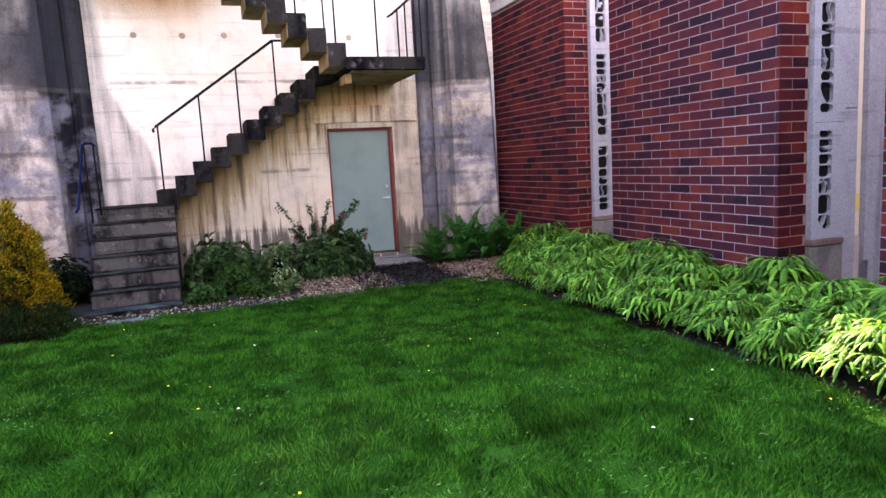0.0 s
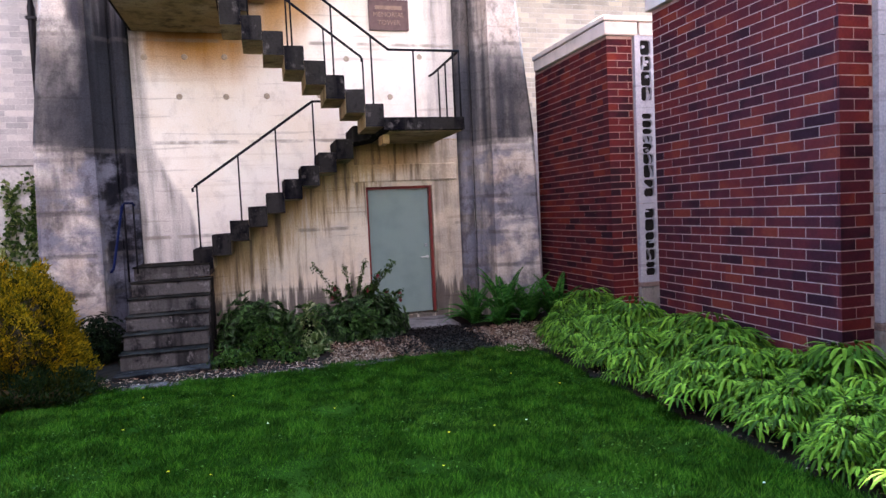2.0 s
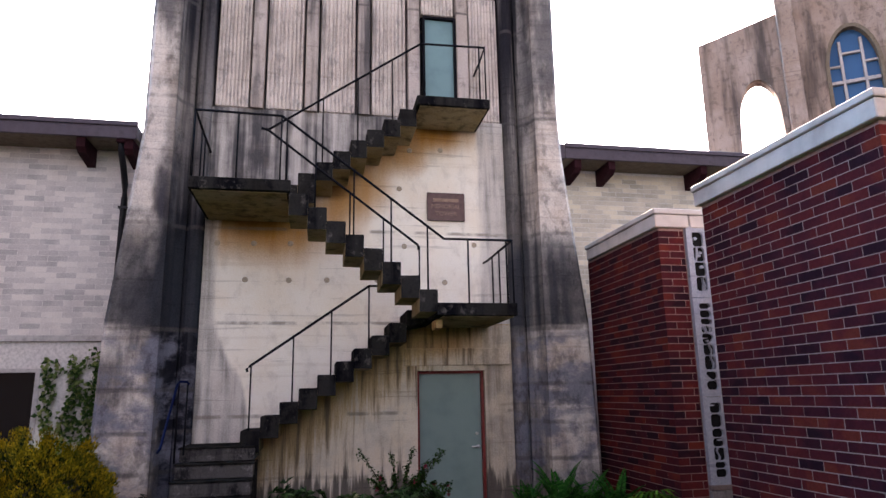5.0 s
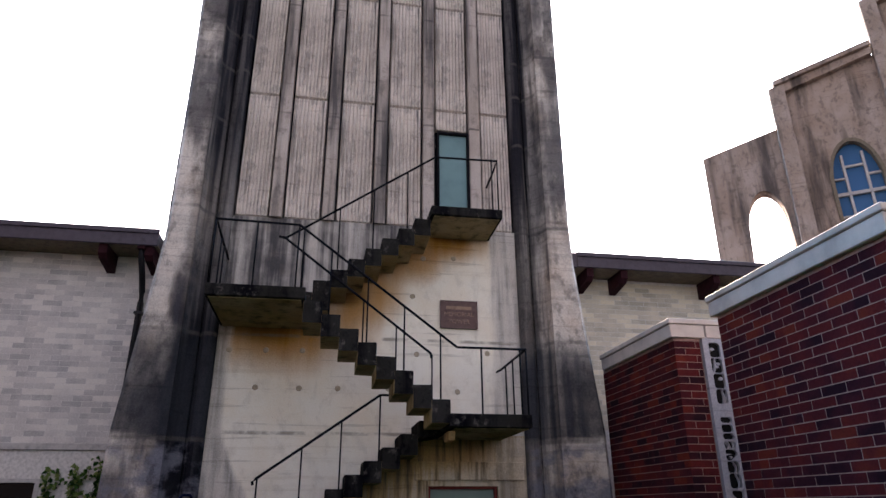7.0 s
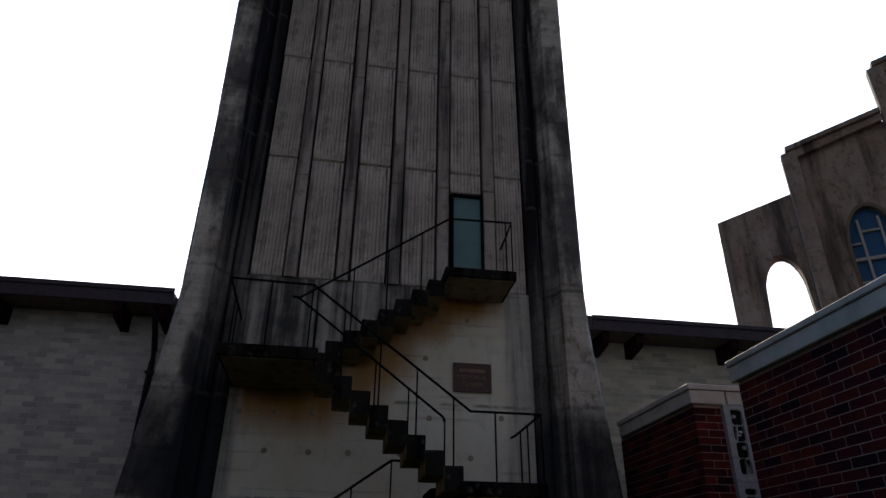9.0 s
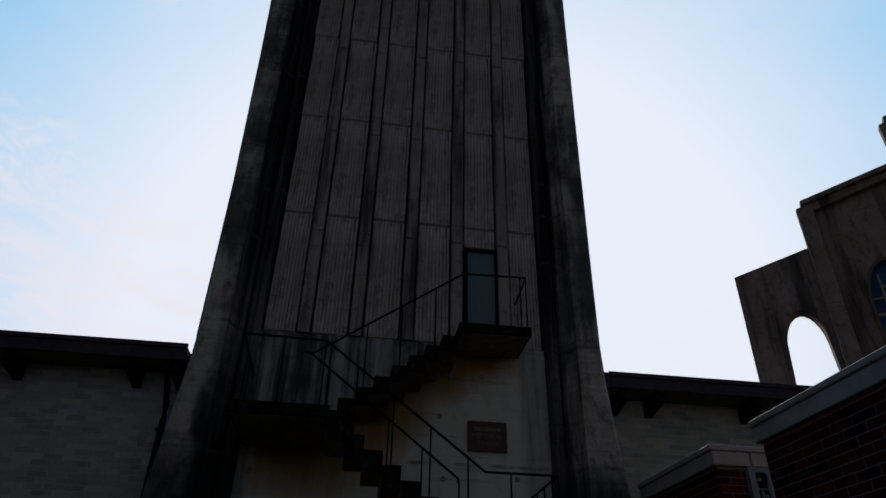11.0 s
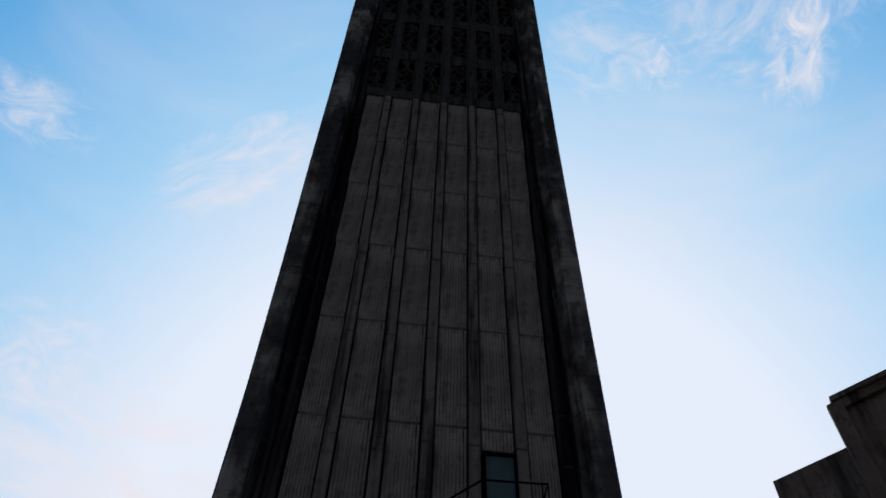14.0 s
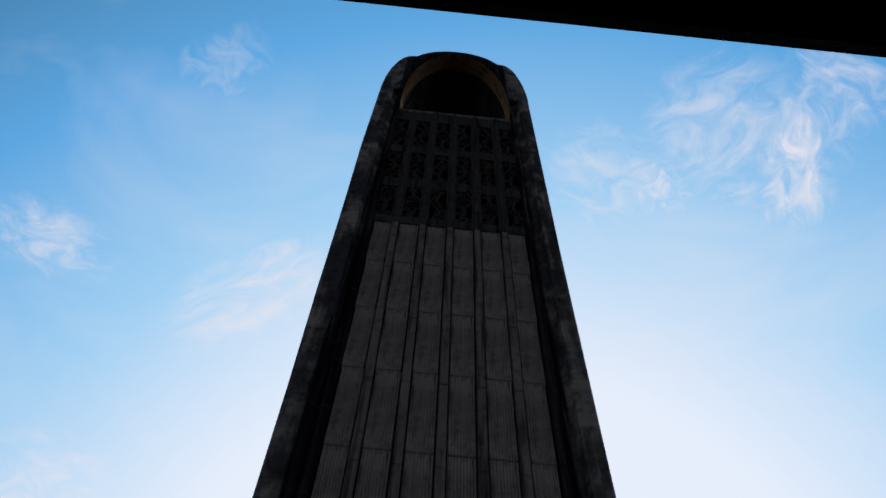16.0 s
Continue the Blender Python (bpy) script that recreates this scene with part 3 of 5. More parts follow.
# ---- tower ----
tower = thing("tower", "tall weathered concrete bell tower with fluted panels and rounded piers", "tower")
RIB, FACE = 0.887, 2.48
DX0, DX1, DZ0, DZ1 = 0.90, 2.01, 0.12, 2.25
LIFTS = [6.60 + 2.49 * i for i in range(7)]
lower = blocks((-FACE, DX0, 0, 0.4, -0.3, DZ1), (DX1, FACE, 0, 0.4, -0.3, DZ1), (DX0, DX1, 0, 0.4, -0.3, DZ0 - 0.02), (-FACE, FACE, 0, 0.4, DZ1, 6.60))
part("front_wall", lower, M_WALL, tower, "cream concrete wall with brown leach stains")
part("hood_band", bevelled(blocks((DX0 - 0.22, DX1 + 0.42, -0.05, 0.0, DZ1 + 0.08, DZ1 + 0.36)), 0.015), M_WALL, tower, "stained concrete band over the door")
part("core", blocks((-3.2, 3.2, 0.45, 7.0, -0.3, 33.4), (-FACE, FACE, 0.14, 0.45, 6.60, 21.6)), M_PIER, tower)
# Near-black sheet stands for the shade in the hollow behind the screens.
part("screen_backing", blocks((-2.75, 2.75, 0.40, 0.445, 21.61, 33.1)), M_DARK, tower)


def flare(z):
    """The shaft spreads a little towards its head."""
    return 1 + 0.0055 * max(0.0, z - 12)


def outer(z):
    pts = ((-0.5, 3.80), (1.0, 3.77), (3.0, 3.72), (4.3, 3.58), (5.9, 3.42), (6.6, 3.39), (10.0, 3.40), (20.0, 3.52), (36.0, 3.80), (50.0, 3.95))
    for (a, u), (b, v) in zip(pts, pts[1:]):
        if z <= b:
            return u + (v - u) * (z - a) / (b - a)
    return pts[-1][1]


def swell(z):
    """The piped pier stands a little wider towards its head."""
    return float(np.interp(z, (9.5, 13, 17, 24, 28, 36), (0.0, 0.03, 0.09, 0.14, 0.18, 0.14)))


def pier_profile(z, side):
    """Plan of a pier from the wall outwards: a round moulding, a groove, a rounded inner corner, a flat face."""
    o = outer(z) + (swell(z) if side < 0 else 0.0)
    sw = flare(z)
    pts = [(FACE * sw, 0.05)]
    for i in range(7):
        a = math.pi * i / 6
        pts.append((FACE * sw + 0.12 - 0.12 * math.cos(a), -0.03 - 0.12 * math.sin(a)))
    pts.append((FACE * sw + 0.27, -0.01))
    for i in range(6):
        a = math.pi / 2 * i / 5
        pts.append((FACE * sw + 0.27 + 0.20 * math.sin(a) * 1.0, -0.10 - 0.32 * (1 - math.cos(a)) if i else -0.06))
    pts[-1] = (FACE * sw + 0.47, -0.42)
    pts += [(o - 0.06, -0.43), (o, -0.37), (o, 1.4), (o - 0.3, 7.2), (FACE * sw, 7.2)]
    return [(side * x, y) for x, y in pts]


def pier(side):
    bm = bmesh.new()
    zs = [-0.5, 1, 2, 3, 3.6, 4.3, 5.1, 5.9, 6.3, 6.6, 8, 12, 16, 20, 24, 28, 32, 35.5]
    rings = [[(x, y, z) for x, y in pier_profile(z, side)] for z in zs]
    vs = [[bm.verts.new(p) for p in r] for r in rings]
    n = len(vs[0])
    for a, b in zip(vs, vs[1:]):
        for i in range(n):
            j = (i + 1) % n
            bm.faces.new((a[i], a[j], b[j], b[i]))
    bm.faces.new(vs[-1])
    return bm


for side in (-1, 1):
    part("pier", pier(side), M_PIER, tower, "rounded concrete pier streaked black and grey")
    cap = [(2.76 + (1.06 if side > 0 else 1.19) * math.cos(a), 35.5 + 6.95 * math.sin(a)) for a in np.linspace(0, math.pi / 2, 12)]
    cap += [(2.45, 42.50), (2.20, 42.35), (2.02, 41.95), (2.05, 41.5), (2.30, 40.6), (2.52, 39.2), (2.70, 37.2), (2.77, 35.5)]
    part("shoulder", bevelled(extrude_xz([(side * x, z) for x, z in cap][::side], -0.44, 7.0), 0.10, 2), M_PIER, tower, "rounded dark shoulder of the tower head")

# fluted panels between plain ribs
def rib(i, levels):
    """A square rib with eased edges that follows the shaft's spread."""
    bm, rings = bmesh.new(), []
    for z in levels:
        c = i * RIB * flare(z)
        rings.append([bm.verts.new((c + x, y, z)) for x, y in ((-0.105, 0.16), (-0.105, -0.045), (-0.088, -0.062), (0.088, -0.062), (0.105, -0.045), (0.105, 0.16))])
    for a, b in zip(rings, rings[1:]):
        for q in range(6):
            bm.faces.new((a[q], a[(q + 1) % 6], b[(q + 1) % 6], b[q]))
    bm.faces.new(rings[0])
    bm.faces.new(rings[-1])
    return bm


for i in range(-2, 3):
    part("rib", rib(i, (6.60, 9.09, 12.0, 16.6, 21.5)), M_RIB, tower)
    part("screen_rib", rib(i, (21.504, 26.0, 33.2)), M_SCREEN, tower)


def fluted(width, height):
    bm = bmesh.new()
    n = 9
    prof = []
    for i in range(n):
        a = -width / 2 + width * i / n
        w = width / n
        prof += [(a + 0.08 * w, 0.028), (a + 0.25 * w, 0.0), (a + 0.75 * w, 0.0), (a + 0.92 * w, 0.028)]
    prof = [(-width / 2, 0.145)] + prof + [(width / 2, 0.145)]
    lo = [bm.verts.new((x, y, 0.03)) for x, y in prof]
    hi = [bm.verts.new((x, y, height - 0.03)) for x, y in prof]
    for a, b, c, d in zip(lo, lo[1:], hi[1:], hi):
        bm.faces.new((a, b, c, d))
    for row, z in ((lo, 0.0), (hi, height)):
        edge = [bm.verts.new((v.co.x, max(0.075, v.co.y), z)) for v in row]
        for a, b, c, d in zip(row, row[1:], edge[1:], edge):
            bm.faces.new((a, b, c, d))
    return bm


WP = RIB - 0.275
panel_mesh = mesh_of("fluted_panel", fluted(WP, 2.49), M_FLUTE)
short_mesh = mesh_of("fluted_panel_short", fluted(WP, 0.46), M_FLUTE)
side_w = FACE - 2 * RIB - 0.16
side_mesh = mesh_of("fluted_panel_side", fluted(side_w, 2.49), M_FLUTE)
for c in range(6):
    xc = (c - 2.5) * RIB
    for n, z in enumerate(LIFTS[:-1]):
        if c == 3 + 1 and n == 0:
            ob = part("fluted_panel", short_mesh, M_FLUTE, tower)
            ob.location = (xc, 0, z + 2.03)
            continue
        if c in (0, 5):
            ob = part("fluted_panel", side_mesh, M_FLUTE, tower)
            xs = (FACE + 2 * RIB + 0.10) / 2 * (-1 if c == 0 else 1)
        else:
            ob = part("fluted_panel", panel_mesh, M_FLUTE, tower)
            xs = xc
        f = flare(z + 1.25)
        ob.location, ob.scale = (xs * f, 0, z), (f, 1, 1)


# pierced stone screens below the bell chamber
def screen(width, height, seed):
    rnd = random.Random(seed)
    hw = width / 2
    bm = blocks((-hw - 0.04, -hw + 0.03, -0.03, 0.2, 0, height), (hw - 0.03, hw + 0.04, -0.03, 0.2, 0, height))
    for s in (-1, 1):
        ph, pitch = rnd.uniform(0, 6), rnd.uniform(2.6, 3.4)
        pts = [(s * hw * 0.38 + 0.17 * math.sin(ph + pitch * z), 0.06, z) for z in np.linspace(0, height, 22)]
        tube(bm, pts, [0.05 + 0.018 * math.sin(ph + 2 * q) for q in range(22)], 6)
    for q in range(5):
        z = height * (q + 0.5 + rnd.uniform(-0.2, 0.2)) / 5
        r, c = rnd.uniform(0.13, 0.2), rnd.uniform(-0.12, 0.12)
        tube(bm, [(c + r * math.cos(a), 0.04, z + r * 0.9 * math.sin(a)) for a in np.linspace(0.3, 5.4, 10)], 0.038, 6)
        s = rnd.choice((-1, 1))
        tube(bm, [(s * hw, 0.05, z - 0.1), (s * hw * 0.5, 0.05, z + rnd.uniform(0.0, 0.2)), (c, 0.05, z + 0.05)], [0.05, 0.036, 0.03], 6)
    return bm


ROWS = ((22.05, 2.40), (25.20, 2.70), (28.65, 3.30))
for row, (z, high) in enumerate(ROWS):
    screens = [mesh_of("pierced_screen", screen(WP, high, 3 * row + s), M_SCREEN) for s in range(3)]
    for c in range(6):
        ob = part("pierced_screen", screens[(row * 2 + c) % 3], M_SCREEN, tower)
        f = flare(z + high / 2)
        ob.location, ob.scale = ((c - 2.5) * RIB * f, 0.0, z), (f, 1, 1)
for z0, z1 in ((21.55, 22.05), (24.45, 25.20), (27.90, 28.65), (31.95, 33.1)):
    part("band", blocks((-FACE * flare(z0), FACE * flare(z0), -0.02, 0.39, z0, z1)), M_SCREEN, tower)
part("chamber_floor", blocks((-2.9, 2.9, -0.05, 7.0, 33.1, 33.4)), M_RIB, tower)


def arch(hw, z0, spring, rise, n=20, power=2.0):
    pts = [(-hw, z0), (-hw, spring)]
    for i in range(1, n):
        c = -math.cos(math.pi * i / n)
        pts.append((hw * c, spring + rise * (1 - abs(c) ** power) ** (1 / power)))
    return pts + [(hw, spring), (hw, z0)]


def arch_ring(inner, outer_pts, y0, y1):
    bm = bmesh.new()
    vs = [[bm.verts.new((x, y, z)) for x, z in pts] for y in (y0, y1) for pts in (inner, outer_pts)]
    for a, b in ((0, 1), (3, 2), (2, 0), (1, 3)):
        for i in range(len(inner) - 1):
            bm.faces.new((vs[a][i], vs[a][i + 1], vs[b][i + 1], vs[b][i]))
    return bm


HEAD = arch(2.80, 33.4, 40.8, 3.95)
part("bell_arch", arch_ring(arch(2.76, 33.4, 35.0, 9.07), HEAD, -0.38, 0.55), M_PIER, tower, "dark arched head of the bell chamber")
# The lining's brown holds the light from below in its colour.
part("arch_lining", arch_ring(arch(2.73, 33.4, 35.0, 9.03), arch(2.757, 33.4, 35.0, 9.065), -0.36, 0.56), M_VAULT, tower, "brown underside of the bell arch, lit tone in its colour")
# Dark screen colour stands for the shade inside the chamber.
part("vault", arch_ring(arch(2.79, 33.4, 37.0, 7.5), arch(2.798, 33.4, 40.8, 3.9), 0.55, 6.2), M_SCREEN, tower)
part("rear_arch", arch_ring(arch(2.40, 33.4, 35.0, 8.0), HEAD, 6.2, 7.0), M_PIER, tower)
part("lightning_rod", tube(bmesh.new(), [(0, 0.1, 44.7), (0, 0.1, 45.6)], 0.03), M_IRON, tower)

# drain pipe on the outer side of a pier
part("conductor_pipe", tube(bmesh.new(), [(-outer(z) - swell(z) - 0.01, -0.1, z) for z in (6.35, 9.5, 13, 17, 21, 24, 28, 32, 35.4)], 0.07, 10), M_PIPE, tower, "dark vertical pipe clipped to the pier", True)

# form tie marks
for x, z in ((-1.83, 3.70), (-1.16, 3.70), (-0.56, 3.71), (1.38, 3.70), (-2.28, 4.28), (-1.72, 4.29), (-1.15, 4.3), (1.34, 6.03), (0.62, 5.3),
             (0.7, 4.3), (1.9, 4.35), (0.25, 3.72), (0.8, 6.0)):
    bm = bmesh.new()
    bmesh.ops.create_cone(bm, cap_ends=True, segments=12, radius1=0.048, radius2=0.036, depth=0.012, matrix=pose(x, -0.004, z, 90))
    part("form_tie_plug", bm, M_PLUG, tower)


def door_leaf(x0, x1, z0, z1, material, deep, label, furniture):
    d = part("door", bevelled(blocks((x0 + 0.045, x1 - 0.045, deep, deep + 0.05, z0 + 0.01, z1 - 0.045)), 0.004), material, tower, label)
    bm = blocks((x0, x0 + 0.042, deep - 0.06, deep + 0.06, z0, z1), (x1 - 0.042, x1, deep - 0.06, deep + 0.06, z0, z1), (x0 + 0.042, x1 - 0.042, deep - 0.06, deep + 0.06, z1 - 0.042, z1))
    part("door_frame", bm, M_JAMB if furniture else M_IRON, tower, "rust red steel frame" if furniture else "dark steel frame")
    if furniture:
        bm = bmesh.new()
        bmesh.ops.create_cone(bm, cap_ends=True, segments=16, radius1=0.028, radius2=0.024, depth=0.03, matrix=pose(x1 - 0.12, deep - 0.012, 1.25, 90))
        part("lock_cylinder", bm, M_STEEL, d)
        bm = tube(bmesh.new(), [(x1 - 0.10, deep, 1.05), (x1 - 0.10, deep - 0.05, 1.05), (x1 - 0.22, deep - 0.06, 1.05)], 0.012)
        bmesh.ops.create_cone(bm, cap_ends=True, segments=16, radius1=0.03, radius2=0.03, depth=0.012, matrix=pose(x1 - 0.10, deep - 0.004, 1.05, 90))
        part("lever_handle", bm, M_STEEL, d, "steel lever handle")
    return d


door_leaf(DX0, DX1, DZ0, DZ1, M_DOOR, 0.14, "grey-green painted steel door", True)
door_leaf(1.05, 1.665, 6.60, 8.60, M_DOOR_UP, 0.02, "blue-green painted upper door", False)
part("door_sill", bevelled(blocks((DX0 - 0.05, DX1 + 0.12, -0.92, 0.12, -0.1, 0.058)), 0.012), M_SILL, tower, "worn concrete door step")

# ---- plaque ----
plaque = thing("plaque", "dark bronze plaque with raised lettering on the cream wall", "plaque", (1.415, -0.03, 5.0))
part("plate", bevelled(blocks((-0.325, 0.325, -0.012, 0.026, -0.243, 0.243)), 0.006), M_PLAQUE, plaque)
part("raised_border", blocks((-0.325, 0.325, -0.018, -0.0125, 0.228, 0.243), (-0.325, 0.325, -0.018, -0.0125, -0.243, -0.228), (-0.325, -0.31, -0.018, -0.0125, -0.228, 0.228), (0.31, 0.325, -0.018, -0.0125, -0.228, 0.228)), M_PLAQUE, plaque)
part("name_bar", blocks((-0.22, 0.22, -0.018, -0.0125, 0.085, 0.145)), M_LETTER, plaque)
for word, z in (("MEMORIAL", -0.03), ("TOWER", -0.155)):
    cu = bpy.data.curves.new("lettering", "FONT")
    cu.body, cu.size, cu.align_x, cu.extrude = word, 0.105, "CENTER", 0.003
    cu.materials.append(M_LETTER)
    ob = new("lettering", cu)
    ob.parent, ob.matrix_basis = plaque, pose(0, -0.016, z, 90)

# ---- outside stair ----
stair = thing("staircase", "dark weathered concrete stair zigzagging up the tower wall", "staircase")
L1, L2, L3 = 3.13, 4.83, 6.57


def weathered_block(x0, x1, y0, y1, z0, z1, seed, b=0.014):
    bm = bevelled(blocks((x0, x1, y0, y1, z0, z1)), b, 2)
    for v in bm.verts:
        d = noise.noise_vector(v.co * 7 + Vector((seed, 0, 0)))
        v.co += d * 0.008
    return bm


for i in range(1, 7):
    y0, z1 = -2.35 + 0.25 * i, 0.07 + 0.194 * i
    yb = -0.003 if i == 6 else y0 + 0.32
    part("base_step", weathered_block(-2.49, -1.50, y0 + 0.012, yb, z1 - 0.19, z1 - 0.022, 20 + i, 0.012), M_BASE, stair, "grey pitted concrete step")
    part("nosing", weathered_block(-2.505, -1.485, y0, yb, z1 - 0.022, z1, i, 0.008), M_NOSE, stair, "soot-dark worn tread")
part("base_block", blocks((-2.47, -1.52, -2.05, -0.01, -0.3, 0.24), (-2.47, -1.52, -1.5, -0.01, 0.24, 0.62), (-2.47, -1.52, -1.0, -0.01, 0.62, 0.98)), M_STEP, stair)
part("base_footing", weathered_block(-2.53, -1.46, -2.37, -1.90, -0.25, 0.07, 9), M_STEP, stair, "black damp bottom step")


def step(x0, x1, y0, y1, z0, z1, seed, under):
    """A flight step: soot-dark on top; ochre underside and back hold bounced light in their colour."""
    ob = part("step", weathered_block(x0, x1, y0, y1, z0, z1, seed), M_STEP, stair)
    ob.data.materials.append(M_BOUNCE)
    for p in ob.data.polygons:
        if p.normal.z < -0.6 or p.normal.x * under > 0.75:
            p.material_index = 1


for i in range(9):
    x, z = -1.71 + 0.259 * i, 1.435 + 0.188 * i
    step(x, x + 0.262, -0.82, -0.003, z - 0.30, z, i * 3, 1)
for i in range(8):
    x, z = 0.95 - 0.259 * i, L1 + 0.189 * (i + 1)
    step(x - 0.262, x, -1.65, -0.87, z - 0.32, z, 40 + i * 3, -1)
for i in range(8):
    x, z = -1.30 + 0.262 * i, L2 + 0.193 * (i + 1)
    step(x, x + 0.265, -0.86, -0.003, z - 0.30 if i > 1 else L2 - 0.1, z, 80 + i * 3, 1)
part("landing", bevelled(extrude_xz([(0.62, L1), (2.10, L1), (2.10, L1 - 0.18), (1.0, L1 - 0.18), (0.62, L1 - 0.25)], -0.84, -0.003), 0.012), M_STEP, stair)
part("landing", weathered_block(0.93, 2.10, -1.66, -0.845, L1 - 0.18, L1, 3), M_STEP, stair)
# Thin added slabs; their ochre carries the bounced light under each landing.
for x0, x1, y0, z in ((0.70, 2.06, -1.60, L1 - 0.18), (-2.42, -1.16, -1.60, L2 - 0.17), (0.84, 1.95, -0.95, L3 - 0.16)):
    part("soffit", bevelled(blocks((x0 if z > 3.2 else 1.02, x1, y0, -0.02, z - 0.012, z - 0.003)), 0.003), M_BOUNCE, stair, "concrete underside with bounced light in its ochre")
part("bracket", weathered_block(0.98, 1.08, -1.3, -0.9, L1 - 0.32, L1 - 0.19, 3), M_WALL, stair)
part("landing", weathered_block(-2.46, -1.11, -1.66, -0.003, L2 - 0.17, L2, 5), M_STEP, stair)
part("landing", weathered_block(0.79, 1.99, -1.0, -0.003, L3 - 0.16, L3, 7), M_STEP, stair)


def rail(pts, r=0.019, label="", iron=M_IRON):
    return part("handrail", tube(bmesh.new(), pts, r), iron, stair, label, True)


def post(x, y, z0, z1, r=0.013):
    return part("post", tube(bmesh.new(), [(x, y, z0 - 0.05), (x, y, z1)], r, 6), M_IRON, stair, "", True)


rail([(-1.66, -0.75, 2.24), (-1.67, -0.75, 2.28), (-1.63, -0.75, 2.32), (0.06, -0.75, 3.50), (0.30, -0.75, 3.50)], label="thin black iron handrail")
for x, z0, z1 in ((-1.61, 1.44, 2.33), (-1.03, 1.81, 2.74), (-0.49, 2.18, 3.11), (0.06, 2.56, 3.49)):
    post(x, -0.75, z0, z1)
# outer rail of the second flight with its landings
SL = (5.80 - 4.06) / (1.06 + 1.26)
rail([(2.05, -0.02, 4.04), (2.07, -0.2, 4.04), (2.07, -1.6, 4.06), (1.06, -1.6, 4.06), (-1.26, -1.6, 5.80), (-2.43, -1.6, 5.82), (-2.45, -1.0, 5.82), (-2.46, -0.02, 5.79)])
for x, z0 in ((2.07, L1), (1.98, L1), (1.41, L1), (0.82, L1 + 0.19), (0.30, L1 + 0.57), (-0.23, L1 + 0.95), (-0.77, L1 + 1.32), (-1.26, L2), (-1.85, L2), (-2.43, L2)):
    post(x, -1.6, z0, 4.06 if x > 1.06 else min(5.82, 4.06 + (1.06 - x) * SL))
for x, y, z1 in ((2.07, -0.9, 4.05), (2.07, -0.5, 4.05), (-2.45, -0.9, 5.81), (-2.45, -0.6, 5.81)):
    post(x, y, L1 if x > 0 else L2, z1)
rail([(0.80, -0.9, 4.05), (0.79, -0.9, 4.12), (-1.52, -0.9, 5.88), (-1.60, -0.9, 5.88)])
for x, z0 in ((0.81, L1 + 0.19), (0.26, L1 + 0.57), (-0.25, L1 + 0.95), (-1.2, L2)):
    post(x, -0.9, z0, 4.12 + (0.79 - x) * 0.762)
rail([(-1.60, -0.84, 5.92), (-1.52, -0.84, 5.88), (0.88, -0.84, 7.56), (1.94, -0.95, 7.52), (1.97, -0.5, 7.5), (1.98, -0.02, 7.48)])
for x, z0 in ((-1.22, L2), (-0.68, L2 + 0.58), (-0.14, L2 + 0.97), (0.41, L2 + 1.35), (0.93, L3), (1.94, L3), (1.84, L3)):
    post(x, -0.84 if x < 1 else -0.95, z0, 5.88 + (x + 1.52) * 0.70 if x < 0.88 else 7.54)
rail([(-2.60, -1.66, 1.24), (-2.58, -1.6, 1.28), (-2.53, -1.06, 2.07), (-2.51, -1.0, 2.11), (-2.42, -0.99, 2.11), (-2.39, -0.98, 2.07)], 0.017, "iron handrail tinted blue for the sky's reflection", M_BLUE_IRON)
post(-2.52, -1.0, 1.1, 2.1)
post(-2.41, -0.98, 1.2, 2.1)

# ---- red brick wing ----
FX, TOP = 3.90, 4.10
LEN, CRS = 0.322, 0.0975
brick_wing = thing("brick_wing", "long dark red brick wall with metal coping and recessed cast panels", "wall", kind="structure")
SECTIONS = ((-2.50, -0.10), (-6.20, -3.58), (-13.5, -7.19))
for a, b in SECTIONS:
    part("wall_core", blocks((FX + 0.004, FX + 0.34, a + 0.19 if a > -8 else a, b, -0.2, TOP)), M_MORTAR, brick_wing)


def coping(poly):
    """A folded metal cap over an outline, with a drip lip."""
    bm = bmesh.new()
    for z0, z1, g in ((TOP - 0.02, TOP + 0.16, 0.0), (TOP + 0.165, TOP + 0.24, 0.02)):
        x0, x1, y0, y1 = poly
        box(bm, x0 - g, x1 + g, y0 - g, y1 + g, z0, z1)
    return bevelled(bm, 0.01)


part("coping", coping((FX - 0.06, FX + 0.45, -2.56, -0.2)), M_COPING, brick_wing, "pale grey metal coping")
part("coping", coping((FX + 0.473, FX + 1.5, -2.56, -2.0)), M_COPING, brick_wing)
part("coping", coping((FX - 0.06, FX + 0.45, -6.26, -3.52)), M_COPING, brick_wing)
part("coping", coping((FX + 0.473, FX + 1.5, -6.26, -5.7)), M_COPING, brick_wing)
part("coping", coping((FX - 0.06, FX + 0.45, -13.5, -7.13)), M_COPING, brick_wing)
part("flat_roof", blocks((FX + 1.5, 12.0, -13.4, 1.4, 3.55, 3.8)), M_PIPE, brick_wing)
part("end_wall", blocks((FX + 1.5, FX + 1.7, -13.5, 1.4, -0.2, 3.55)), M_MORTAR, brick_wing)


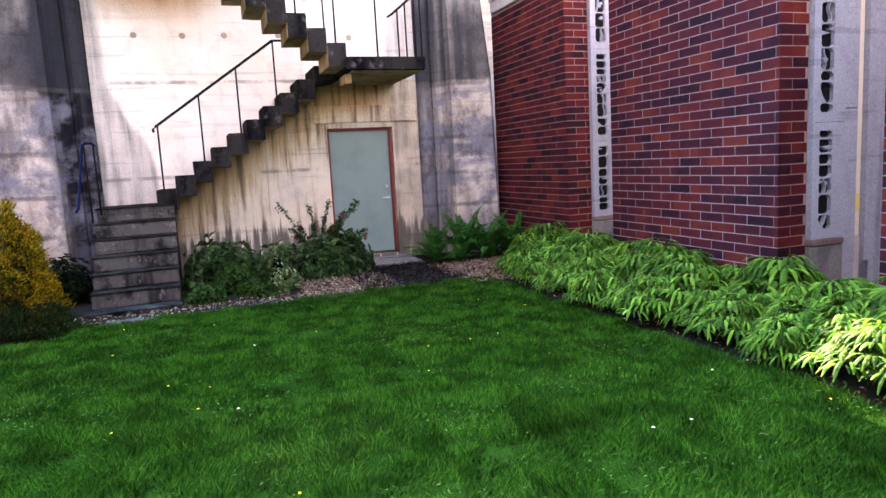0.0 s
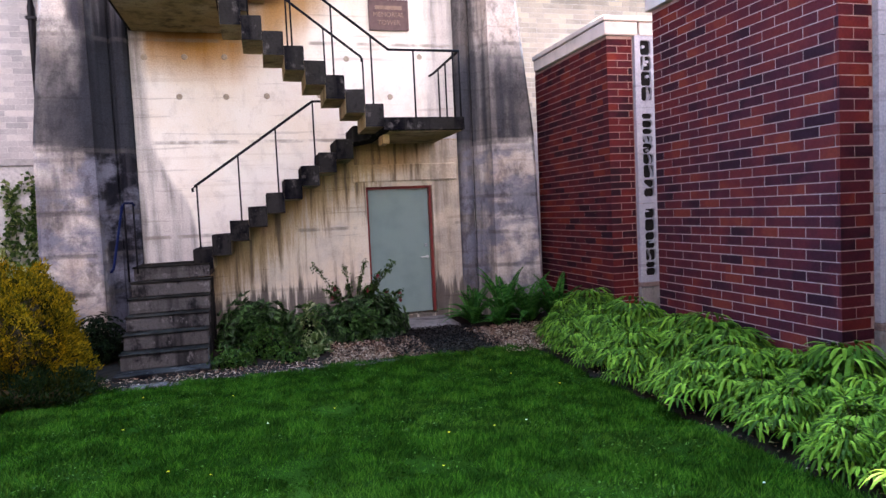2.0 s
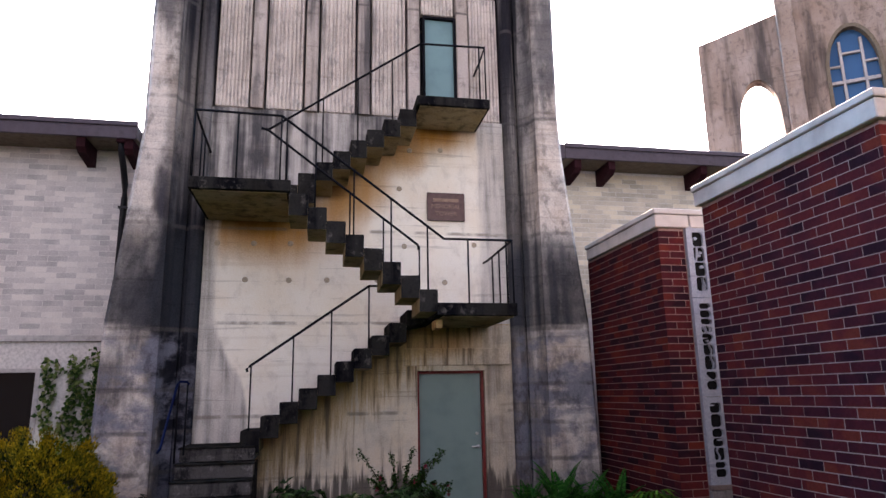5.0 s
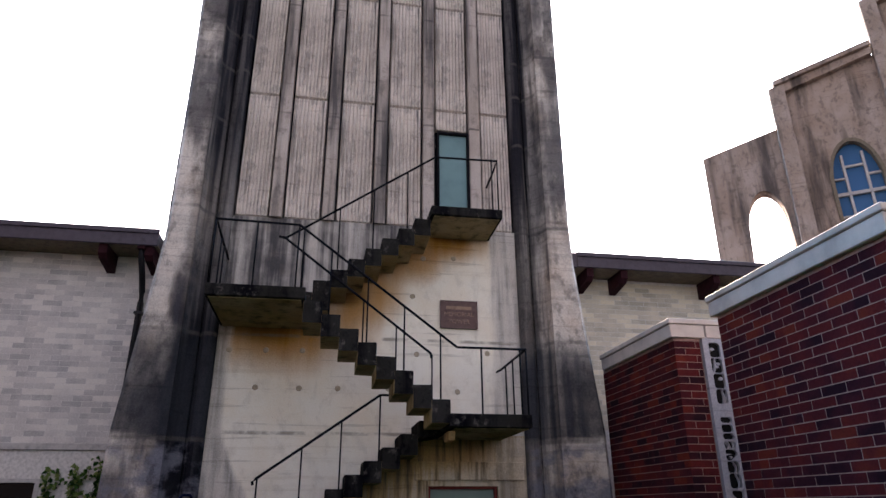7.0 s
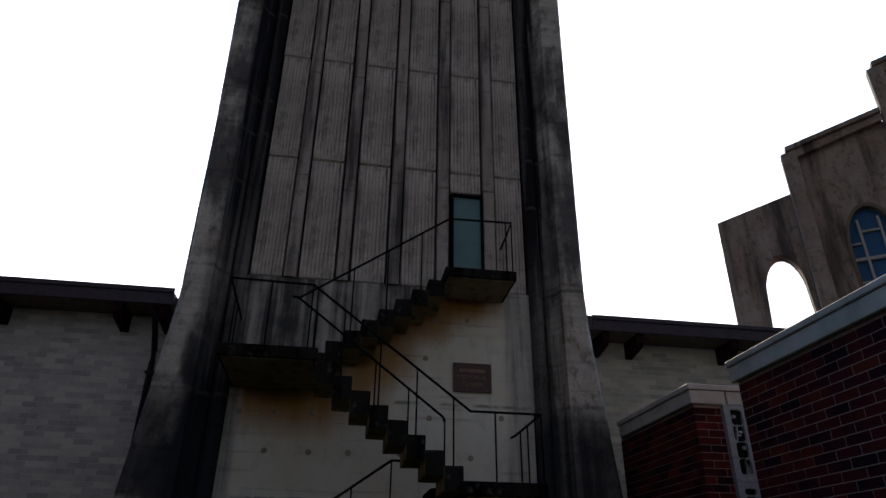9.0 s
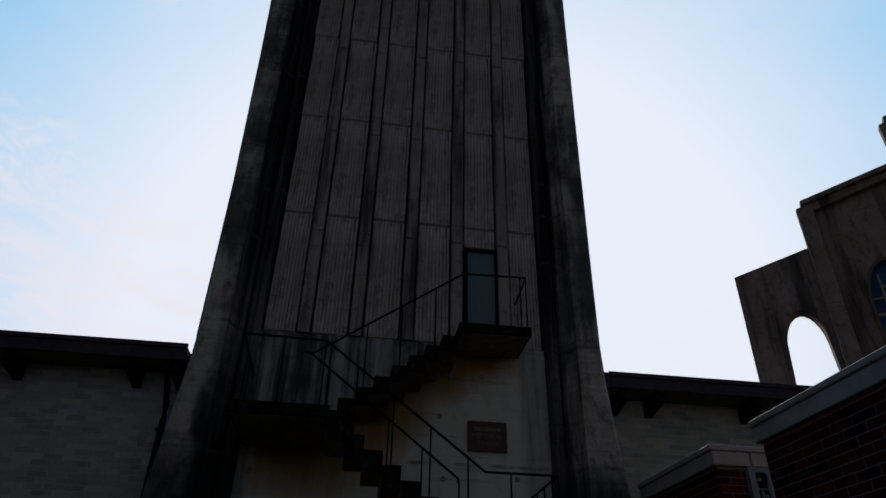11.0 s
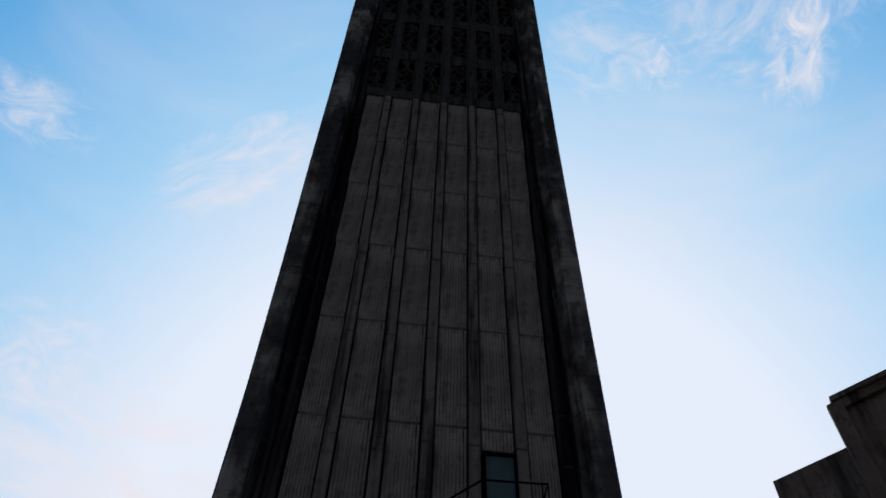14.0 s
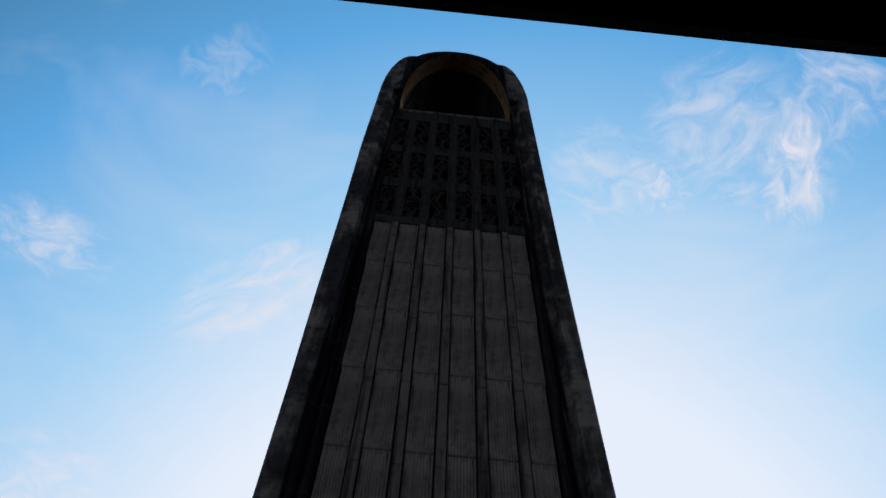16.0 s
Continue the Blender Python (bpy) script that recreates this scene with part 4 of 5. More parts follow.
def cast_bay(y, x0, seed):
    """A recess: cast concrete strip with pierced dark shapes, a jamb and a narrow window with daylight in its glass
    colour.
    """
    rnd = random.Random(seed)
    x1 = x0 + 0.416
    cx, hw = x0 + 0.168, 0.082
    plates, lumps = [], bmesh.new()

    def chip(pts):
        """A flat cast fragment in the slot, in slot widths and metres up."""
        face = [lumps.verts.new((cx + hw * u, y - 0.046, z)) for u, z in pts]
        back = [lumps.verts.new((cx + hw * u, y + 0.03, z)) for u, z in pts]
        lumps.faces.new(face)
        for i in range(len(pts)):
            j = (i + 1) % len(pts)
            lumps.faces.new((face[j], face[i], back[i], back[j]))

    for z0, z1 in ((0.68, 1.78), (1.785, 3.10), (3.105, TOP)):
        plates.append((x0, cx - hw, y - 0.05, y + 0.08, z0, z1))
        plates.append((cx + hw, x1, y - 0.05, y + 0.08, z0, z1))
        plates.append((cx - hw, cx + hw, y - 0.05, y + 0.08, z0, z0 + 0.09))
        plates.append((cx - hw, cx + hw, y - 0.05, y + 0.08, z1 - 0.075, z1))
        z, n = z0 + 0.09, 0
        while z < z1 - 0.12:
            h = min(rnd.uniform(0.07, 0.21), z1 - 0.075 - z)
            w = lambda: rnd.uniform(-0.14, 0.14)  # noqa: E731
            for _ in range(rnd.choice((0, 1, 1, 2, 2, 3)) if h > 0.1 else 0):
                kind, q = rnd.randrange(5), rnd.uniform(0.15, 0.75)
                su = rnd.choice((-1, 1))
                if kind == 0:  # a splinter from one side
                    chip([(su, z + h * q), (su * 0.1 + w(), z + h * (q + w())), (su * rnd.uniform(-0.7, 0.2), z + h * min(0.98, q + 0.12)), (su, z + h * min(1, q + 0.2))][::su])
                elif kind == 1:  # a slanting bar
                    u, v = rnd.uniform(-0.9, 0.4), rnd.uniform(-0.4, 0.9)
                    chip([(u, z), (u + 0.2, z), ((u + v) / 2 + 0.25 + w(), z + h * 0.5), (v + 0.1, z + h), (v - 0.1, z + h), ((u + v) / 2 + 0.05, z + h * 0.5)])
                elif kind == 2:  # a thin wave
                    u, f0 = rnd.uniform(-0.5, 0.4), rnd.uniform(3, 7)
                    k = [(u + 0.2 * math.sin(p * f0), z + h * p) for p in (0, 0.2, 0.4, 0.6, 0.8, 1)]
                    chip([(p + 0.12, r) for p, r in k] + k[::-1])
                elif kind == 3:  # a corner wedge
                    chip([(su, z), (su * w(), z), (su * 0.5, z + h * rnd.uniform(0.2, 0.5)), (su, z + h * rnd.uniform(0.5, 0.9))][::-su])
                else:  # a loose pebble held on a stalk
                    u, r = rnd.uniform(-0.5, 0.5), rnd.uniform(0.2, 0.42)
                    chip([(u + r * math.cos(p) * rnd.uniform(0.7, 1.2), z + h * q * 0.8 + 0.8 * hw * r * math.sin(p) + 0.01) for p in (0.2, 1.1, 2.0, 2.9, 3.8, 4.7, 5.6)])
            # rounded corners of each opening
            for su in (-1, 1):
                chip([(su, z), (su * 0.72, z), (su, z + 0.03)][::-su])
                chip([(su, z + h), (su * (0.72 + w()), z + h), (su, z + h - 0.03)][::su])
            z += h
            n += 1
            if z < z1 - 0.12:
                e = rnd.uniform(0.008, 0.022)
                chip([(-1, z), (w(), z + w() * 0.06), (1, z + w() * 0.08), (1, z + e), (w(), z + e), (-1, z + e)])
                z += e
        if z < z1 - 0.075:
            plates.append((cx - hw, cx + hw, y - 0.045, y + 0.08, z, z1 - 0.075))
    pl = part("cast_panel", blocks(*plates), M_CAST, brick_wing, "grey cast concrete panel pierced with abstract shapes")
    part("tracery", lumps, M_CAST, pl)
    part("dark_glass", blocks((cx - hw + 0.001, cx + hw - 0.001, y - 0.01, y + 0.0, 0.75, TOP - 0.05)), M_DARK, pl)
    part("panel_ledge", bevelled(blocks((x0 - 0.01, x1 + 0.004, y - 0.066, y + 0.06, 0.615, 0.675)), 0.008), M_LEDGE, brick_wing, "stone ledge under the panel")
    part("plinth_block", bevelled(blocks((x0 - 0.01, x1, y - 0.058, y + 0.08, -0.2, 0.61)), 0.01), M_SILL, brick_wing)
    part("jamb", bevelled(blocks((x1 + 0.022, x1 + 0.20, y - 0.02, y + 0.1, -0.2, 1.90), (x1 + 0.022, x1 + 0.20, y - 0.02, y + 0.1, 1.91, TOP)), 0.008), M_CAST, brick_wing)
    w = part("slot_window", blocks((x1 + 0.205, x1 + 0.225, y, y + 0.08, 0.4, TOP), (x1 + 0.335, x1 + 0.42, y - 0.02, y + 0.1, 0.4, TOP)), M_CAST, brick_wing, "narrow full-height window slot")
    part("pane", blocks((x1 + 0.225, x1 + 0.335, y + 0.04, y + 0.05, 0.66, 0.90), (x1 + 0.225, x1 + 0.335, y + 0.04, y + 0.05, 1.07, TOP)), M_BRIGHT_GLASS, w, "glass with daylight in its cream colour")
    # The yellow reflection is a small piece of coloured glass.
    part("yellow_reflection", blocks((x1 + 0.225, x1 + 0.335, y + 0.038, y + 0.052, 0.904, 1.066)), M_YELLOW_GLINT, w, "small yellow reflection built as its own pane")
    part("spandrel", blocks((x1 + 0.225, x1 + 0.335, y + 0.03, y + 0.06, -0.2, 0.655)), M_COPING, w)
    part("joint_strip", blocks((x1 + 0.002, x1 + 0.02, y + 0.02, y + 0.06, -0.2, TOP)), M_DARK, brick_wing)
    part("side_wall", blocks((x1 + 0.42, FX + 1.5, y, y + 0.1, -0.2, TOP)), M_CAST, brick_wing)


cast_bay(-2.50, FX + 0.40, 4)
cast_bay(-6.20, FX + 0.362, 11)

# ---- pale brick wings either side of the tower ----
WY = 1.6


def pale_wing(side):
    x0, x1 = (3.35, 16.0) if side > 0 else (-16.0, -3.35)
    w = thing("pale_wing", "pale painted brick hall with a deep eave and dark rafter ends", "building", kind="structure")
    if side < 0:
        part("wall", blocks((x0, x1, WY + 0.004, WY + 0.4, 2.98, 6.5), (-5.20, x1, WY + 0.004, WY + 0.4, -0.2, 2.86), (x0, -7.4, WY + 0.004, WY + 0.4, -0.2, 2.86),
                             (-7.4, -5.20, WY + 0.004, WY + 0.4, -0.2, 0.9), (-7.4, -5.20, WY + 0.004, WY + 0.4, 2.42, 2.86)), M_PALE_MORTAR, w)
        part("sill_band", bevelled(blocks((x0, x1, WY - 0.05, WY + 0.3, 2.865, 2.975)), 0.01), M_BAND, w, "pale concrete band")
        win = part("window", blocks((-7.4, -5.2, WY - 0.012, WY + 0.2, 0.9, 0.96), (-7.4, -5.2, WY - 0.012, WY + 0.2, 2.36, 2.42), (-5.28, -5.2, WY - 0.012, WY + 0.2, 0.96, 2.36), (-7.4, -7.34, WY - 0.012, WY + 0.2, 0.96, 2.36)), M_BAND, w, "dark window in a pale frame")
        part("pane", blocks((-7.34, -5.26, WY + 0.16, WY + 0.17, 0.96, 2.36)), M_GLASS, win)
    else:
        part("wall", blocks((x0, x1, WY + 0.004, WY + 0.4, -0.2, 6.5)), M_PALE_MORTAR, w)
    e0, e1 = (4.03, 16.0) if side > 0 else (-16.0, -3.85)
    dz = 0.0 if side > 0 else -0.06
    part("roof", extrude_xz([(e0, 6.40 + dz), (e1, 6.40 + dz), (e1, 6.62 + dz), (e0, 6.62 + dz)], 0.93, 7.0), M_FASCIA, w)
    part("roof_deck", blocks((3.45, 4.015, 0.9, 7.0, 6.36, 6.66)) if side > 0 else blocks((-3.84, -3.5, 1.2, 7.0, 6.36, 6.55)), M_FASCIA, w)
    part("fascia", bevelled(blocks((e0 - 0.01, e1 + 0.01, 0.88, 0.925, 6.36 + dz, 6.66 + dz)), 0.008), M_FASCIA, w, "plum-grey metal fascia")
    part("gutter_lip", bevelled(blocks((e0 - 0.02, e1 + 0.02, 0.85, 0.878, 6.58 + dz, 6.67 + dz)), 0.006), M_FASCIA, w)
    part("soffit", blocks((e0, e1, 0.93, WY + 0.3, 6.375 + dz, 6.395 + dz)), M_SOFFIT, w)
    for n in range(12):
        x = (4.30 + 0.72 * n if n < 2 else 7.05 + 2.05 * (n - 2)) if side > 0 else (-3.98 - 0.77 * n if n < 2 else -6.80 - 2.05 * (n - 2))
        if abs(x) > 15.5:
            break
        bm = bmesh.new()
        prof = [(0.95, 6.37), (WY + 0.1, 6.37), (WY + 0.1, 6.02), (1.05, 6.12), (0.95, 6.20)]
        a = [bm.verts.new((x - 0.07, y, z + dz)) for y, z in prof]
        b = [bm.verts.new((x + 0.07, y, z + dz)) for y, z in prof]
        bm.faces.new(a)
        bm.faces.new(b[::-1])
        for i in range(5):
            bm.faces.new((a[i], b[i], b[(i + 1) % 5], a[(i + 1) % 5]))
        part("rafter_end", bm, M_RAFTER, w)
    return w


wing_l, wing_r = pale_wing(-1), pale_wing(1)
pipe = thing("downpipe", "dark metal downpipe with an elbow on the pale brick wall", "downpipe", (-4.13, WY, 0))
part("pipe", tube(bmesh.new(), [(0.02, -0.62, 6.35), (0.02, -0.60, 6.12), (0.02, -0.35, 5.85), (0.0, -0.12, 5.62), (0.0, -0.09, 5.4), (0.0, -0.09, 0.0)], 0.055, 10), M_PIPE, pipe, "", True)
part("funnel", bevelled(blocks((-0.05, 0.09, -0.69, -0.55, 6.24, 6.36)), 0.01), M_RAFTER, pipe)
for z in (1.0, 3.2, 5.2):
    part("clip", blocks((-0.075, 0.075, -0.16, 0.02, z, z + 0.04)), M_PIPE, pipe)

# ---- church behind ----
church = thing("church", "brown rendered church with stepped gable, open arch and leaded window", "church", (15.0, 12.13, 0), kind="structure")
church.rotation_euler = (0, 0, math.atan2(-0.57, 0.82))


def pierced(outline, hole, y0, y1):
    """A wall slab with one hole, joined by a bridge of quads."""
    bm = bmesh.new()
    loops = []
    for y in (y0, y1):
        o = [bm.verts.new((x, y, z)) for x, z in outline]
        h = [bm.verts.new((x, y, z)) for x, z in hole]
        eo = [bm.edges.new((o[i], o[(i + 1) % len(o)])) for i in range(len(o))]
        eh = [bm.edges.new((h[i], h[(i + 1) % len(h)])) for i in range(len(h))]
        bmesh.ops.triangle_fill(bm, use_beauty=True, edges=eo + eh)
        loops.append((o, h))
    for s in (0, 1):
        a, b = loops[0][s], loops[1][s]
        for i in range(len(a)):
            j = (i + 1) % len(a)
            bm.faces.new((a[i], a[j], b[j], b[i]))
    return bm


def oval_arch(cx, hw, z0, spring, rise, n=14):
    return [(cx - hw, z0), (cx - hw, spring)] + [(cx - hw * math.cos(math.pi * i / n), spring + rise * math.sin(math.pi * i / n)) for i in range(1, n)] + [(cx + hw, spring), (cx + hw, z0)]


def taper_arch(cx, hw, foot, z0, spring, rise, n=14):
    """An arch whose sides lean outwards to the foot."""
    return [(cx - foot, z0)] + oval_arch(cx, hw, spring - 0.01, spring, rise, n)[1:-1] + [(cx + foot, z0)]


part("screen_wall", pierced([(-0.14, 0), (3.1, 0), (3.1, 16.85), (-0.05, 16.1)], taper_arch(2.0, 0.74, 0.95, 8.6, 12.5, 1.62), 0, 0.7), M_CHURCH, church, "stained screen wall with an open arch")
WIN_IN, WIN_OUT = oval_arch(5.42, 0.84, 9.0, 13.8, 1.80), oval_arch(5.42, 0.97, 9.0, 13.8, 1.95)


def church_bay(x0, x1, z0, rise):
    """A stepped bay: dark edge buttress, recessed panel, sloping lintel with a coping over it."""
    z1 = z0 + rise * (x1 - x0)
    part("buttress", bevelled(extrude_xz([(x0, 0), (x0 + 0.62, 0), (x0 + 0.62, z0 + 0.1), (x0, z0 - 0.05)], -0.30, 0.06), 0.03), M_CHURCH, church)
    part("lintel", bevelled(extrude_xz([(x0 + 0.6, z0 - 0.30), (x1, z1 - 0.35), (x1, z1), (x0 + 0.6, z0 + 0.12)], -0.26, 0.3), 0.02), M_CHURCH, church)
    part("gable_coping", bevelled(extrude_xz([(x0 + 0.22, z0 + 0.0), (x1, z1 - 0.02), (x1, z1 + 0.22), (x0 + 0.22, z0 + 0.24)], -0.42, 0.3), 0.03), M_CHURCH, church, "worn stone coping")


church_bay(2.98, 6.98, 18.70, 0.235)
part("gable_wall", pierced([(3.5, 0), (7.2, 0), (7.2, 19.4), (3.5, 18.5)], WIN_OUT, 0.02, 0.75), M_CHURCH, church)
church_bay(7.03, 12.0, 21.97, 0.235)
part("tower_wall", extrude_xz([(7.5, 0), (12.0, 0), (12.0, 23.05), (7.5, 21.9)], 0.02, 0.75), M_CHURCH, church)
part("nave", blocks((8.6, 14.0, 0.9, 14.0, 0, 19.0)), M_CHURCH, church)
cw = part("gothic_window", arch_ring(WIN_IN, WIN_OUT, -0.06, 0.3), M_SOFFIT, church, "round-headed leaded window with blue glass")
part("pane", extrude_xz(WIN_IN, 0.25, 0.27), M_BLUE_GLASS, cw, "blue leaded glass")
BARS = ((4.99, 5.08, 9.0, 15.1), (5.72, 5.81, 9.0, 15.15), (4.6, 6.24, 13.33, 13.46), (4.6, 6.24, 11.5, 11.6), (4.6, 4.99, 14.05, 14.12), (5.08, 5.72, 14.55, 14.63), (5.08, 5.72, 12.5, 12.58), (5.81, 6.24, 14.1, 14.18), (4.6, 4.99, 12.4, 12.48), (5.81, 6.24, 12.3, 12.38))
for n, (x0, x1, z0, z1) in enumerate(BARS):
    part("glazing_bar", blocks((x0, x1, 0.09 if n < 3 else 0.12, 0.245, z0, z1)), M_BAND, cw, "cream stone bar")

# ---- porch roof over the walk ----
porch = thing("porch_roof", "dark overhanging porch eave seen from beneath", "roof", kind="structure")
# Slab painted near-black so that it reads as an unlit silhouette.
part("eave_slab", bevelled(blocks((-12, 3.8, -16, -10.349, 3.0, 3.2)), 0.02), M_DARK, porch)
part("rear_wall", blocks((-12, 3.8, -16.3, -16.0, -0.2, 3.2)), M_PALE_MORTAR, porch)

# ---- unseen wall added to dim the low sky light in the court ----
west_hall = thing("west_hall", "unseen plain wall added to block low sky light", "building", kind="structure")
part("wall", blocks((-9.9, -9.5, -16.3, 1.5, -0.2, 7.6)), M_MORTAR, west_hall)
part("coping", bevelled(blocks((-9.95, -9.45, -16.3, 1.5, 7.604, 7.75)), 0.01), M_COPING, west_hall)

# ---- planting ----
M_FERN = leaf_mat("spring_fern_leaf", (0.012, 0.050, 0.006), (0.05, 0.145, 0.013), (0.17, 0.33, 0.035), 0.55, 0.05, 1.6)
M_SWORD = leaf_mat("sword_fern_leaf", (0.008736, 0.07484, 0.01511), (0.01966, 0.1331, 0.02218), (0.05242, 0.2246, 0.04032), 0.55, 0.05)
M_RHODO = leaf_mat("dark_shrub_leaf", (0.008, 0.03, 0.008), (0.022, 0.072, 0.017), (0.075, 0.19, 0.055), 0.36, 0.3)
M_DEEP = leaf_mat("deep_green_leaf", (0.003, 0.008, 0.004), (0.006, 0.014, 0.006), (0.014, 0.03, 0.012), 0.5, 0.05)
M_LOW = leaf_mat("low_plant_leaf", (0.008925, 0.03465, 0.00595), (0.02082, 0.063, 0.01071), (0.05712, 0.1411, 0.02499))
M_HOSTA = leaf_mat("variegated_leaf", (0.0315, 0.0819, 0.0189), (0.0756, 0.1323, 0.0378), (0.378, 0.42, 0.2352))
M_GOLD = leaf_mat("golden_conifer_spray", (0.05878, 0.06498, 0.006435), (0.2548, 0.1505, 0.009009), (0.5879, 0.3163, 0.01544), 0.7, 0.05, 5.0)
M_SHADE = leaf_mat("shade_tinted_spray", (0.010, 0.014, 0.003), (0.024, 0.026, 0.004), (0.05, 0.045, 0.006), 0.8, 0.02)
M_JUNIPER = leaf_mat("juniper_spray", (0.0036, 0.012, 0.0036), (0.009, 0.0225, 0.006), (0.018, 0.036, 0.009), 0.7)
M_IVY = leaf_mat("ivy_leaf", (0.012, 0.04, 0.010), (0.05, 0.12, 0.025), (0.30, 0.36, 0.14), 0.35)
M_GRASS = leaf_mat("grass_blade", (0.0044, 0.031, 0.003), (0.0115, 0.066, 0.0055), (0.046, 0.122, 0.016), 0.9, 0.0, 3.4)
M_CLOVER = leaf_mat("clover_leaf", (0.014, 0.063, 0.0084), (0.0245, 0.091, 0.014), (0.056, 0.14, 0.0315))
# Near-black colour for the shade deep inside a shrub.
M_CORE_SHADE = plain("shade_core", (0.004, 0.007, 0.003), 0.95)
M_STEM = plain("brown_stem", (0.05, 0.035, 0.02), 0.8)
M_RED_PETAL = plain("red_petal", (0.30, 0.012, 0.035), 0.5)
M_ORANGE_PETAL = plain("orange_petal", (0.75, 0.15, 0.01), 0.5)
M_YELLOW_PETAL = plain("yellow_petal", (0.75, 0.48, 0.01), 0.5)
M_WHITE_PETAL = plain("white_petal", (0.7, 0.72, 0.66), 0.5)
M_CHIP = leaf_mat("wood_chip", (0.085, 0.04, 0.024), (0.22, 0.12, 0.08), (0.52, 0.37, 0.28), 0.9, 0.02)
M_BARK = leaf_mat("dark_bark_chip", (0.003, 0.0026, 0.0026), (0.012, 0.011, 0.011), (0.06, 0.054, 0.052), 0.9, 0.02)


def leaves(P, D, U, L, W, sag=0.15):
    """Many folded leaves: base, direction, upward, length, width; each an island of two triangles."""
    P, D, U = np.asarray(P, float), np.asarray(D, float), np.asarray(U, float)
    L, W = np.broadcast_to(L, len(P))[:, None], np.broadcast_to(W, len(P))[:, None]
    D = D / np.maximum(np.linalg.norm(D, axis=1, keepdims=True), 1e-6)
    S = np.cross(D, U)
    S = S / np.maximum(np.linalg.norm(S, axis=1, keepdims=True), 1e-6)
    N = np.cross(S, D)
    mid = P + D * L * 0.5
    tip = P + D * L - N * L * sag
    V = np.stack([P, mid + S * W / 2 + N * W * 0.2, tip, mid - S * W / 2 + N * W * 0.2], 1).reshape(-1, 3)
    i = np.arange(len(P))[:, None] * 4
    F = np.concatenate([i + np.array([[0, 1, 2]]), i + np.array([[0, 2, 3]])], 1).reshape(-1, 3)
    return V, F


def merged(chunks):
    V, F, n = [], [], 0
    for v, f in chunks:
        V.append(v)
        F.append(f + n)
        n += len(v)
    return np.concatenate(V).tolist(), [], np.concatenate(F).tolist()


def fan_plant(g, stems, height, reach):
    """Wiry stems that each carry a level fan of drooping, strap-like fingers."""
    V, F, stalks = [], [], []
    for i in range(stems):
        a = math.tau * (i * 0.381966 + g.uniform(-0.03, 0.03))
        level = (i + 0.5) / stems
        out = reach * (0.28 + 0.72 * (1 - level)) * g.uniform(0.8, 1.15)
        top = np.array([math.cos(a) * out, math.sin(a) * out, height * (0.42 + 0.62 * level) * g.uniform(0.9, 1.1)])
        stalks.append([np.zeros(3), top * np.array([0.35, 0.35, 0.62]), top])
        n = int(g.integers(8, 12))
        for q in range(n):
            f = (q - (n - 1) / 2) / (n - 1)
            b = a + f * 3.5 + g.uniform(-0.08, 0.08)
            d, side = np.array([math.cos(b), math.sin(b), 0.0]), np.array([-math.sin(b), math.cos(b), 0.0])
            ln = g.uniform(0.11, 0.175) * (1.0 - 0.5 * abs(f))
            wd, fall, rise = g.uniform(0.020, 0.028), g.uniform(0.4, 0.95), g.uniform(0.0, 0.3)
            root = top + np.array([-math.sin(a), math.cos(a), 0.0]) * f * 0.17 - np.array([math.cos(a), math.sin(a), 0.12]) * abs(f) * 0.10
            base = len(V)
            for k, t in enumerate((0.0, 0.2, 0.45, 0.72, 1.0)):
                mid = root + d * ln * (t - 0.16 * t * t) + np.array([0, 0, ln * (rise * t - fall * t * t)])
                w = wd * (0.45, 0.95, 1.05, 0.95, 0.40)[k] / 2
                V += [tuple(mid - side * w - np.array([0, 0, 0.3 * w])), tuple(mid), tuple(mid + side * w - np.array([0, 0, 0.3 * w]))]
            for k in range(4):
                o = base + 3 * k
                F += [(o, o + 1, o + 4, o + 3), (o + 1, o + 2, o + 5, o + 4)]
    return (V, [], F), stalks


def vase_plant(g, fronds, length, pairs):
    """Stiff fronds rising in a vase, each a long feather of narrow leaflets."""
    chunks, stalks = [], []
    for i in range(fronds):
        a = math.tau * (i + g.uniform(-0.3, 0.3)) / fronds
        ln, lean = length * g.uniform(0.7, 1.12), g.uniform(0.42, 1.05)
        t = np.linspace(0.0, 1.0, pairs)
        r = 0.02 + ln * lean * (0.35 * t + 0.65 * t ** 2)
        z = ln * (math.sqrt(1.32 - lean * lean) * t - 0.45 * lean * t ** 3)
        bend = g.uniform(-0.12, 0.12) * t ** 2 * ln
        out, side = np.array([math.cos(a), math.sin(a), 0.0]), np.array([-math.sin(a), math.cos(a), 0.0])
        P = out[None] * r[:, None] + side[None] * bend[:, None] + np.array([0, 0, 1.0])[None] * z[:, None]
        T = np.gradient(P, axis=0)
        T /= np.linalg.norm(T, axis=1, keepdims=True)
        S = np.cross(T, out)
        S = side[None] - T * (T @ side)[:, None]
        N = np.cross(S, T)
        wide = 0.105 * np.clip((t + 0.12) * 4.0, 0, 1) * (1.0 - t ** 2.2) + 0.008
        for s in (-1, 1):
            D = S * s + T * 0.38 + g.normal(0, 0.05, P.shape) - N * 0.12
            chunks.append(leaves(P[3:], D[3:], N[3:] + g.normal(0, 0.12, P[3:].shape), wide[3:], 0.040, 0.12))
        stalks.append(P[:: pairs // 5])
    return merged(chunks), stalks


def stalk_mesh(stalks, r=0.004):
    bm = bmesh.new()
    for s in stalks:
        tube(bm, [tuple(p) for p in s], r, 4, False)
    return bm


rng = np.random.default_rng(7)


